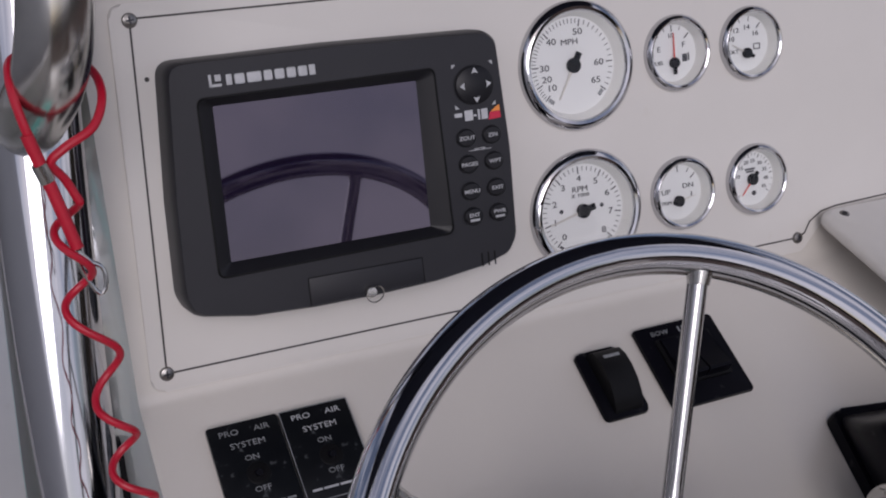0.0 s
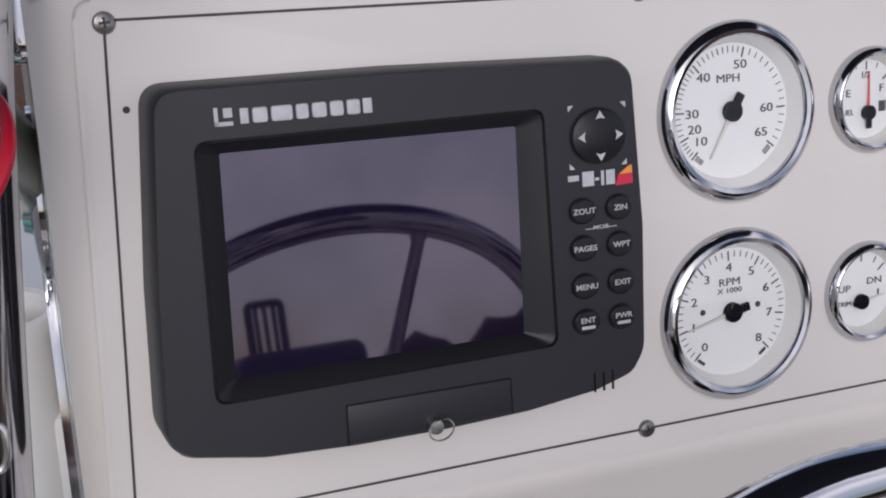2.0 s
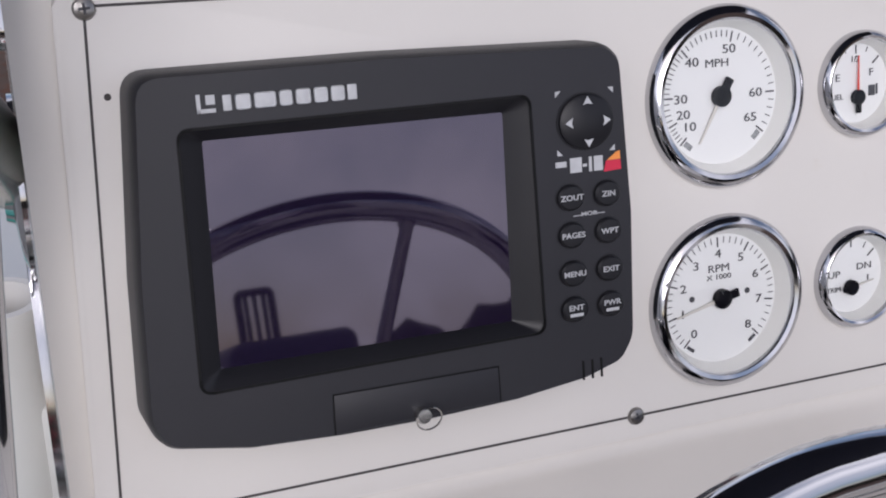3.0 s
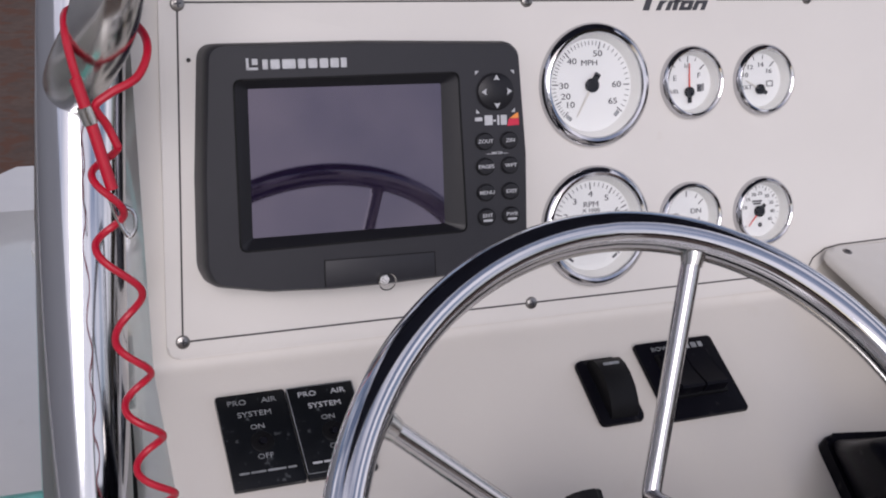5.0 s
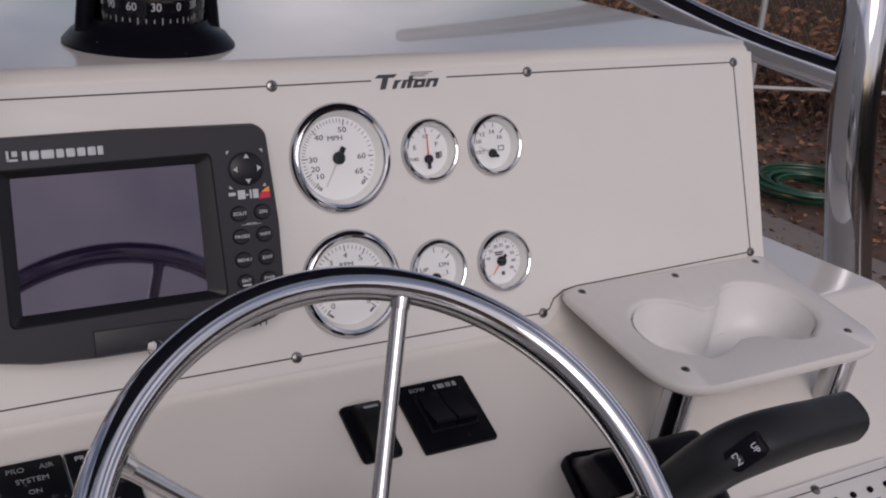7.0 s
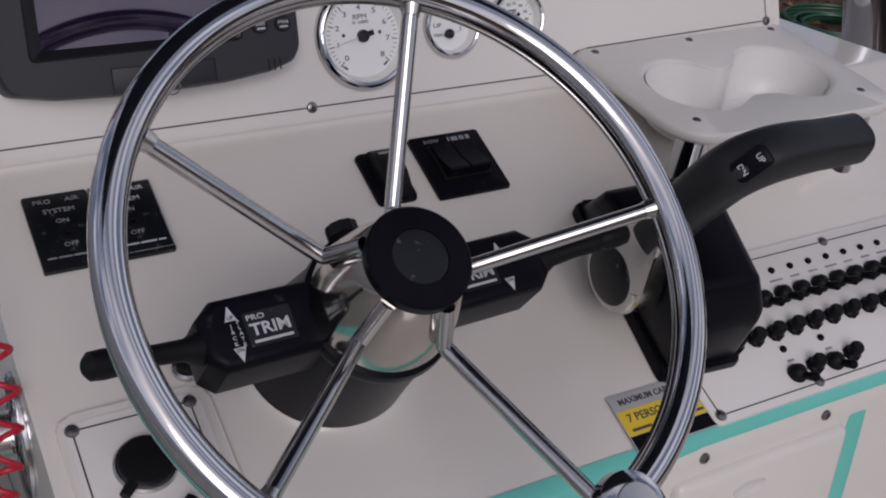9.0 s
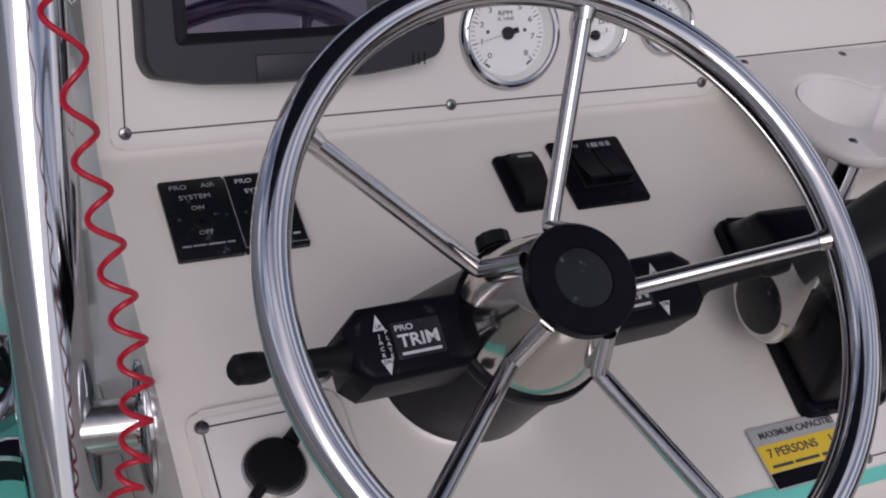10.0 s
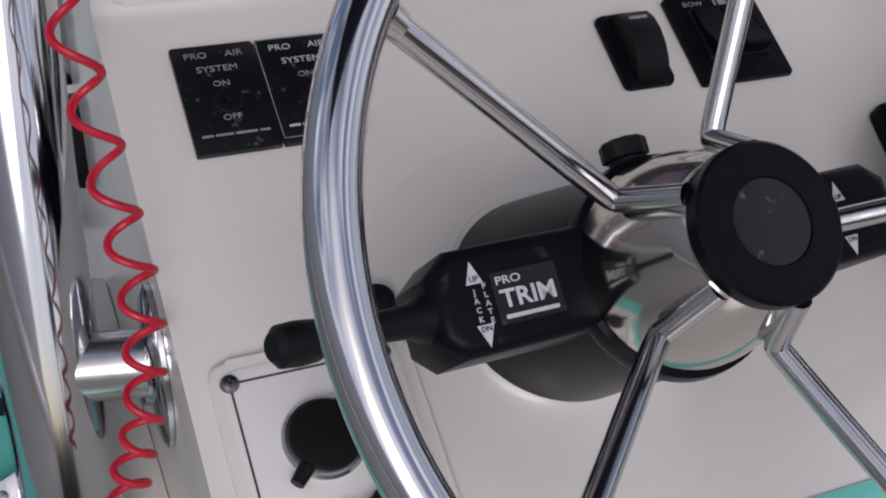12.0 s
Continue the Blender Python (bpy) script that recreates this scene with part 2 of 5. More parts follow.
def tube(points, r, seg=12, closed=False, bm=None, m=None, caps=True):
    """A round bar along points; r a radius or one for each point."""
    own = bmesh.new()
    P = [Vector(p) for p in points]
    n = len(P)
    rad = r if isinstance(r, (list, tuple)) else [r] * n
    side = None
    rings = []
    for i in range(n):
        if closed:
            d = (P[(i + 1) % n] - P[i - 1]).normalized()
        else:
            d = (P[min(i + 1, n - 1)] - P[max(i - 1, 0)]).normalized()
        if side is None:
            side = d.orthogonal().normalized()
        side = (side - d * side.dot(d)).normalized()
        up = d.cross(side)
        rings.append([own.verts.new(P[i] + rad[i] * (side * math.cos(2 * math.pi * k / seg) + up * math.sin(2 * math.pi * k / seg))) for k in range(seg)])
    for i in range(n if closed else n - 1):
        a, b = rings[i], rings[(i + 1) % n]
        for k in range(seg):
            own.faces.new((a[k], a[(k + 1) % seg], b[(k + 1) % seg], b[k]))
    if caps and not closed:
        own.faces.new(rings[0][::-1])
        own.faces.new(rings[-1])
    if m is not None:
        own.transform(m)
    return merged(bm, own)


def words(text, size, at, turn=0.0, width=1.0, bm=None, depth=0.0002, bold=0.012):
    """Raised lettering in the (u, v) plane, centred on at = (u, v, w)."""
    cu = bpy.data.curves.new("lettering", "FONT")
    cu.body, cu.size, cu.align_x, cu.align_y, cu.extrude, cu.resolution_u = text, size, "CENTER", "CENTER", depth, 3
    cu.offset = bold * size
    tmp = new("lettering", cu)
    me = bpy.data.meshes.new_from_object(tmp.evaluated_get(bpy.context.evaluated_depsgraph_get()))
    own = bmesh.new()
    own.from_mesh(me)
    bpy.data.objects.remove(tmp), bpy.data.curves.remove(cu), bpy.data.meshes.remove(me)
    own.transform(Matrix.Translation(at) @ Matrix.Rotation(radians(turn), 4, "Z") @ Matrix.Diagonal((width, 1, 1, 1)))
    return merged(bm, own)


def strip(points, width, w, bm=None, thick=0.0003):
    """A thin flat line through (u, v) points."""
    own = bm or bmesh.new()
    for (a, b), (c, d) in zip(points, points[1:]):
        l = math.hypot(c - a, d - b)
        box((l / 2, 0, w), (l + width, width, thick), m=Matrix.Translation((a, b, 0)) @ Matrix.Rotation(math.atan2(d - b, c - a), 4, "Z"), bm=own)
    return own


def frame_at(origin, right, out):
    x, z = Vector(right).normalized(), Vector(out).normalized()
    y = z.cross(x).normalized()
    x = y.cross(z)
    return Matrix(((x.x, y.x, z.x, origin[0]), (x.y, y.y, z.y, origin[1]), (x.z, y.z, z.z, origin[2]), (0, 0, 0, 1)))


def cut(ob, cutter):
    """Cuts the closed body cutter, a bmesh in ob's own space, out of ob's mesh."""
    me = bpy.data.meshes.new("cutter")
    bmesh.ops.recalc_face_normals(cutter, faces=cutter.faces)
    cutter.to_mesh(me)
    cutter.free()
    tool = new("cutter", me)
    mod = ob.modifiers.new("cut", "BOOLEAN")
    mod.operation, mod.object, mod.solver = "DIFFERENCE", tool, "EXACT"
    bpy.context.view_layer.update()
    tool.matrix_world = ob.matrix_world
    bpy.context.view_layer.update()
    done = bpy.data.meshes.new_from_object(ob.evaluated_get(bpy.context.evaluated_depsgraph_get()))
    ob.modifiers.clear()
    bpy.data.objects.remove(tool)
    ob.data = done
    done.set_sharp_from_angle(angle=radians(35))
    return ob


# Frames of the main surfaces: u right, v up along the surface, w out of it.
GAUGES = PANEL @ frame_at((0, 0, 0), (1, 0, 0), (0, -1, 0))
SHELF = PANEL @ frame_at((0, 0, -0.0174), (1, 0, 0), (0, -0.671, 0.741))
TRAY = PANEL @ frame_at((0.713, -0.021, 0.018), (1, 0, 0), (0, -0.45, 0.893))
WHEEL = PANEL @ frame_at((0.1915, -0.3835, -0.061), (1, 0, 0), (0.015, -0.838, 0.546))


# ---- the boat and its surroundings ----
def side_profile():
    # (y, z) in the world, from the cabinet's foot over the shelf and the gauge panel to the top
    c, s = math.cos(radians(LEAN_BACK)), math.sin(radians(LEAN_BACK))
    w = lambda y, z: (y * c + z * s, PANEL_HEIGHT - y * s + z * c)
    foot = w(-0.302, -0.293)
    return [(foot[0] + 0.02, 0.0), foot, w(0, -0.0194), w(0.0, 0.266), (0.62, PANEL_HEIGHT + 0.245), (0.66, 0.0)]


def shell(name, pts, radii, x0, x1, mat, label, bevel=0.009):
    prof = rounded(pts, radii, 7)
    bm = bmesh.new()
    a = [bm.verts.new((x0, y, z)) for y, z in prof]
    b = [bm.verts.new((x1, y, z)) for y, z in prof]
    fa, fb = bm.faces.new(a), bm.faces.new(b[::-1])
    for i in range(len(a)):
        j = (i + 1) % len(a)
        bm.faces.new((a[i], a[j], b[j], b[i]))
    bmesh.ops.bevel(bm, geom=list(fa.edges) + list(fb.edges), offset=bevel, segments=4, affect="EDGES", profile=0.5)
    return tagged(part(name, bm, mat, angle=40), label, "helm console", kind="structure")


def shell_part(pts, radii, x0, x1, bevel):
    prof = rounded(pts, radii, 7)
    bm = bmesh.new()
    a = [bm.verts.new((x0, y, z)) for y, z in prof]
    b = [bm.verts.new((x1, y, z)) for y, z in prof]
    fa, fb = bm.faces.new(a), bm.faces.new(b[::-1])
    for i in range(len(a)):
        j = (i + 1) % len(a)
        bm.faces.new((a[i], a[j], b[j], b[i]))
    bmesh.ops.bevel(bm, geom=list(fa.edges), offset=bevel, segments=5, affect="EDGES", profile=0.5)
    return bm


def rounded3(pts, r):
    flat = rounded([(p[0], p[1]) for p in pts], r, 8)
    return [(u, v, pts[0][2]) for u, v in flat]


pr = side_profile()
console = shell("console", pr, [0.01, 0.022, 0.018, 0.020, 0.05, 0.02], -0.022, 0.876, GEL, "cream gelcoat helm console with rounded edges")
low = [pr[0], pr[1], (pr[2][0] - 0.02, pr[2][1] - 0.012), (0.45, PANEL_HEIGHT - 0.045), (0.66, 0.0)]
shell("console_wing", low, [0.01, 0.03, 0.03, 0.05, 0.02], 0.868, 1.055, GEL, "cream gelcoat side wing of the helm console")


def floor_sheet(name, x0, y0, x1, y1, z, mat, label, n=1, rough=0.0, cat="ground"):
    bm = bmesh.new()
    bmesh.ops.create_grid(bm, x_segments=n, y_segments=n, size=0.5, matrix=Matrix.Translation(((x0 + x1) / 2, (y0 + y1) / 2, z)) @ Matrix.Diagonal((x1 - x0, y1 - y0, 1, 1)))
    for v in bm.verts:
        v.co.z += rough * noise.noise(v.co * 1.7)
    return tagged(part(name, bm, mat), label, cat, kind="structure")


GROUND_Z = PANEL_HEIGHT - 1.9
floor_sheet("ground", -300, -300, 300, 300, GROUND_Z, EARTH, "dusty brown ground strewn with dry leaves")
bm = box((0.35, 0.0, -0.02), (2.6, 5.0, 0.04), 0.008)
tagged(part("deck", bm, GEL), "off-white non-skid boat deck", "deck", kind="structure")
for side, x, top in (("port", -0.85, 0.80), ("starboard", 1.55, 0.50)):
    bm = box((x, 0.0, top - 0.42), (0.06, 5.0, 0.80), 0.02, 3)
    box((x, 0.0, top), (0.20, 5.0, 0.07), 0.025, 3, bm=bm)
    tagged(part("gunwale_" + side, bm, GEL), "cream gelcoat gunwale along the boat's side", "gunwale", kind="structure")
# unseen pale wall, added so the port leg reflects something bright
bm = box((-5.0, 0.0, GROUND_Z + 2.0), (0.2, 26.0, 4.0), 0.01)
tagged(part("bounce_wall_port", bm, WHITE_PVC), "plain off-white wall added unseen to brighten the chrome's reflections", "wall", kind="structure")
# hull under the deck, resting on the ground on its keel
bm = bmesh.new()
sect = [(-0.94, -0.02), (-0.86, -0.45), (-0.30, -0.80), (0.35, GROUND_Z), (1.00, -0.80), (1.56, -0.45), (1.64, -0.02)]
rows = []
for y, k, lift in ((-2.5, 1.0, 0.0), (1.2, 1.0, 0.0), (2.2, 0.8, 0.05), (2.9, 0.3, 0.25)):
    rows.append([bm.verts.new((0.35 + (x - 0.35) * k, y, z + lift * (1 if z < -0.1 else 0))) for x, z in sect])
for a, b in zip(rows, rows[1:]):
    for i in range(len(sect) - 1):
        bm.faces.new((a[i], a[i + 1], b[i + 1], b[i]))
bm.faces.new(rows[0])
bm.faces.new(rows[-1][::-1])
for a, b in zip(rows, rows[1:]):
    bm.faces.new((a[0], b[0], b[-1], a[-1]))
tagged(part("hull", bm, GEL), "cream gelcoat boat hull", "hull", kind="structure")


# ---- gauge panel ----
def screw(m, r=0.0052):
    ob = thing("screw", m, "stainless cross-head screw with a domed head", "screw", "panel screws")
    part("head", lathe([(r, 0), (r, 0.0008), (r * 0.85, 0.0021), (r * 0.45, 0.0028), (0, 0.003)], 20), SCREW, ob)
    bm = box((0, 0, 0.0027), (r * 1.0, r * 0.24, 0.0009))
    box((0, 0, 0.0027), (r * 0.24, r * 1.0, 0.0009), bm=bm)
    part("cross_slot", bm, INK, ob)
    return ob


LINE_PTS = [(0.384, 0.244), (0.012, 0.244), (0.0, 0.0), (0.557, 0.0)] + [(0.557 + 0.008 + 0.036 * (1 - math.cos(a)), 0.022 * math.sin(a)) for a in (0.15, 0.6, 1.1, 1.57)] + [(0.852, 0.027), (0.844, 0.244), (0.467, 0.244)]
board = thing("gauge_board", GAUGES, "off-white gauge board with a thin dark border line", "instrument panel")
outline = rounded([(-0.012, -0.013), (0.562, -0.013), (0.585, 0.010), (0.860, 0.013), (0.855, 0.253), (-0.001, 0.254)], [0.010, 0.012, 0.02, 0.005, 0.008, 0.010])
sheet = part("board", prism(outline, -0.004, 0.003, 0.0022, 3), PANELW, board)
DIALS = (("speed", 0.346, 0.1755, 0.0508), ("rpm", 0.345, 0.0590, 0.0508), ("fuel", 0.440, 0.1750, 0.0310), ("volt", 0.514, 0.1750, 0.0310), ("trim", 0.438, 0.0595, 0.0310), ("pressure", 0.514, 0.0595, 0.0310))


def bores():
    bm = bmesh.new()
    for _, u, v, r in DIALS:
        lathe([(0, -0.016), (r * 0.93, -0.016), (r * 0.93, 0.02), (0, 0.02)], 48, m=Matrix.Translation((u, v, 0)), bm=bm)
    return bm


cut(sheet, bores())
holes = bores()
holes.transform(GAUGES)
cut(console, holes)
part("border_line", strip(LINE_PTS, 0.0013, 0.0032), LINE, board, "dark grey pinstripe")
first = None
for u, v in ((0.012, 0.243), (0.286, 0.244), (0.561, 0.245), (0.844, 0.244), (0.852, 0.027), (0.0, 0.0), (0.284, 0.0), (0.557, 0.0)):
    m = GAUGES @ pose(u, v, 0.003, 0, 0, 37 * u * 10)
    first = copy_thing(first, m) if first else screw(m)


DIP = -0.0060  # how far the dials lie behind the board


def polar(a, r):
    return r * math.sin(radians(a)), r * math.cos(radians(a))


def gauge(name, at, R, label, dial):
    g = thing(name, GAUGES @ Matrix.Translation((*at, 0.003)), label, "gauge", "dashboard gauges")
    part("bezel", lathe([(R * 0.995, -0.001), (R, 0.0015), (R * 0.99, 0.0040), (R * 0.955, 0.0064), (R * 0.895, 0.0076), (R * 0.850, 0.0070), (R * 0.832, 0.0056), (R * 0.830, 0.001)], 72), CHROME, g, "polished chrome bezel")
    part("inner_ring", lathe([(R * 0.836, 0.0050), (R * 0.80, 0.0005), (R * 0.750, DIP + 0.0012), (R * 0.725, DIP + 0.001)], 64), RING, g, "white tapered ring")
    part("dial", lathe([(R * 0.745, DIP + 0.0013), (0, DIP + 0.0013)], 64), DIAL, g, "white dial face")
    dial(g, R)
    gl = part("glass", lathe([(R * 0.836, 0.0054), (R * 0.5, 0.0062), (0, 0.0068)], 48), GLASS, g, "clear gauge glass")
    gl.visible_shadow = False
    return g


def ticks(R, rows, w=DIP + 0.0016):
    bm = bmesh.new()
    for a, l, t in rows:
        u, v = polar(a, R * 0.715 - l / 2)
        box((0, 0, 0), (t, l, 0.0002), m=Matrix.Translation((u, v, w)) @ Matrix.Rotation(-radians(a), 4, "Z"), bm=bm)
    return bm


def needle(g, R, at, a, length, mat, hub=0.115, tail=0.22):
    u, v = at
    m = Matrix.Translation((u, v, DIP + 0.003)) @ Matrix.Rotation(-radians(a), 4, "Z")
    part("needle", prism([(-R * 0.022, 0), (R * 0.022, 0), (R * 0.008, length), (-R * 0.008, length)], 0, 0.0007, m=m), mat, g)
    bm = lathe([(R * hub, -0.001), (R * hub, 0.0018), (R * hub * 0.8, 0.0026), (0, 0.0027)], 24, m=m)
    box((0, -R * tail / 2, 0.0008), (R * 0.1, R * tail, 0.002), 0.0005, m=m, bm=bm)
    part("needle_hub", bm, BLACK, g, "black needle hub")


def spread(stops, per):
    rows = []
    for (a, b), n in zip(zip(stops, stops[1:]), per):
        rows += [(a + (b - a) * k / n, 0.0036, 0.0005) for k in range(1, n)]
    return rows


def mph(g, R):
    stops = [-134, -114, -88, -42, 14, 90, 128]
    bm = ticks(R, [(a, 0.0058, 0.0009) for a in stops] + spread(stops, [5, 5, 10, 10, 10, 5]))
    part("tick_marks", bm, INK, g)
    for a in (-141, 135):
        part("end_mark", box((0, 0, 0), (0.0055, 0.0032, 0.0002), m=Matrix.Translation((*polar(a, R * 0.66), DIP + 0.0015)) @ Matrix.Rotation(-radians(a), 4, "Z")), WORN_INK, g)
    bm = words("MPH", R * 0.125, (-R * 0.03, R * 0.36, DIP + 0.0016), width=1.25, bold=0.0)
    for t, a, r in (("10", -128, 0.50), ("20", -110, 0.50), ("30", -90, 0.50), ("40", -42, 0.52), ("50", 14, 0.52), ("60", 90, 0.47), ("65", 124, 0.48)):
        words(t, R * 0.138, (*polar(a, R * r), DIP + 0.0016), width=1.3, bm=bm, bold=0.0)
    part("numerals", bm, INK, g)
    needle(g, R, (0, 0), -150, R * 0.58, PALE)


def rpm(g, R):
    stops = [-136, -104, -71, -38, -3, 32, 65, 99, 135]
    bm = ticks(R, [(a, 0.0058, 0.0009) for a in stops] + spread(stops, [5] * 8))
    for a in (-143, 142):
        box((0, 0, 0), (0.0055, 0.0020, 0.0002), m=Matrix.Translation((*polar(a, R * 0.68), DIP + 0.0015)) @ Matrix.Rotation(-radians(a), 4, "Z"), bm=bm)
    for u in (-0.38, 0.36):
        lathe([(R * 0.035, DIP + 0.0014), (R * 0.035, DIP + 0.0017), (0, DIP + 0.0017)], 12, m=Matrix.Translation((R * u, R * 0.04, 0)), bm=bm)
    part("tick_marks", bm, INK, g)
    bm = words("RPM", R * 0.125, (-R * 0.02, R * 0.35, DIP + 0.0016), width=1.25, bold=0.0)
    words("X 1000", R * 0.085, (-R * 0.02, R * 0.25, DIP + 0.0016), width=1.3, bm=bm, bold=0.0)
    for k, a in enumerate(stops):
        words(str(k), R * 0.138, (*polar(a, R * 0.52), DIP + 0.0016), width=1.3, bm=bm, bold=0.0)
    part("numerals", bm, INK, g)
    needle(g, R, (0, 0), -104, R * 0.62, PALE)


def fuel(g, R):
    part("tick_marks", ticks(R, [(0, 0.005, 0.0008), (-45, 0.0035, 0.0006), (-22, 0.003, 0.0005), (22, 0.003, 0.0005), (48, 0.006, 0.001)]), INK, g)
    bm = words("1/2", R * 0.17, (-R * 0.02, R * 0.45, DIP + 0.0016), bold=0.0)
    words("E", R * 0.2, (-R * 0.42, R * 0.12, DIP + 0.0016), width=1.2, bm=bm, bold=0.0), words("F", R * 0.2, (R * 0.36, R * 0.18, DIP + 0.0016), width=1.2, bm=bm, bold=0.0)
    words("FUEL", R * 0.15, (-R * 0.46, -R * 0.24, DIP + 0.0016), width=1.1, bm=bm, bold=0.0)
    box((R * 0.38, -R * 0.16, DIP + 0.0016), (R * 0.15, R * 0.2, 0.0003), bm=bm), box((R * 0.50, -R * 0.14, DIP + 0.0016), (R * 0.04, R * 0.2, 0.0003), bm=bm)
    part("numerals", bm, INK, g)
    needle(g, R, (R * 0.02, -R * 0.26), 0, R * 0.78, RED_INK, 0.14, 0.3)


def volt(g, R):
    part("tick_marks", ticks(R, [(-48, 0.004, 0.0006), (-18, 0.004, 0.0006), (10, 0.004, 0.0006), (44, 0.006, 0.0009)]), INK, g)
    bm = bmesh.new()
    for t, u, v in (("10", -0.48, 0.14), ("12", -0.32, 0.36), ("14", 0.04, 0.42), ("16", 0.32, 0.24)):
        words(t, R * 0.18, (R * u, R * v, DIP + 0.0016), width=1.25, bm=bm, bold=0.0)
    words("VOLT", R * 0.15, (-R * 0.46, -R * 0.2, DIP + 0.0016), width=1.1, bm=bm, bold=0.0)
    strip([(R * 0.26, -R * 0.18), (R * 0.46, -R * 0.18), (R * 0.46, -R * 0.04), (R * 0.26, -R * 0.04), (R * 0.26, -R * 0.18)], R * 0.025, DIP + 0.0016, bm)
    part("numerals", bm, INK, g)
    needle(g, R, (0, -R * 0.26), -62, R * 0.55, PALE, 0.14, 0.24)


def trim_dial(g, R):
    part("tick_marks", ticks(R, [(0, 0.005, 0.0008), (30, 0.004, 0.0006), (50, 0.006, 0.0009)]), INK, g)
    bm = words("UP", R * 0.19, (-R * 0.4, R * 0.04, DIP + 0.0016), width=1.3, bold=0.0)
    words("DN", R * 0.19, (R * 0.32, R * 0.14, DIP + 0.0016), width=1.3, bm=bm, bold=0.0), words("TRIM", R * 0.14, (-R * 0.40, -R * 0.26, DIP + 0.0016), width=1.1, bm=bm, bold=0.0)
    box((R * 0.42, -R * 0.1, DIP + 0.0016), (R * 0.03, R * 0.12, 0.0003), bm=bm)
    part("numerals", bm, INK, g)
    needle(g, R, (-R * 0.02, -R * 0.24), 80, R * 0.55, PALE, 0.15, 0.2)


def pressure(g, R):
    stops = [-135, -100, -68, -38, -8, 22, 52, 82, 128]
    part("tick_marks", ticks(R, [(a, 0.0036, 0.0006) for a in stops] + [(a, 0.002, 0.0003) for a, l, t in spread(stops, [3] * 8)]), INK, g)
    bm = bmesh.new()
    for t, a in (("10", -78), ("15", -48), ("20", -20), ("25", 6), ("30", 36), ("35", 66), ("40", 96), ("45", 124)):
        words(t, R * 0.14, (*polar(a, R * 0.49), DIP + 0.0016), width=1.2, bm=bm, bold=0.0)
    for v, l in ((0.27, 0.34), (0.20, 0.26)):
        box((-R * 0.05, R * v, DIP + 0.0016), (R * l, R * 0.05, 0.0002), bm=bm)
    lathe([(R * 0.07, DIP + 0.0014), (R * 0.07, DIP + 0.0018), (0, DIP + 0.0018)], 12, m=Matrix.Translation((R * 0.06, -R * 0.42, 0)), bm=bm)
    part("numerals", bm, INK, g)
    needle(g, R, (0, -R * 0.02), -138, R * 0.55, RED_INK, 0.16, 0.26)


gauge("speed_gauge", (0.346, 0.1755), 0.0508, "round chrome-rimmed white speedometer reading zero", mph)
gauge("rpm_gauge", (0.345, 0.0590), 0.0508, "round chrome-rimmed white engine tachometer", rpm)
gauge("fuel_gauge", (0.440, 0.1750), 0.0310, "small chrome-rimmed white fuel gauge with red needle", fuel)
gauge("volt_gauge", (0.514, 0.1750), 0.0310, "small chrome-rimmed white voltmeter with pale needle", volt)
gauge("trim_gauge", (0.438, 0.0595), 0.0310, "small chrome-rimmed white engine trim gauge", trim_dial)
gauge("pressure_gauge", (0.514, 0.0595), 0.0310, "small chrome-rimmed white pressure gauge with red needle", pressure)


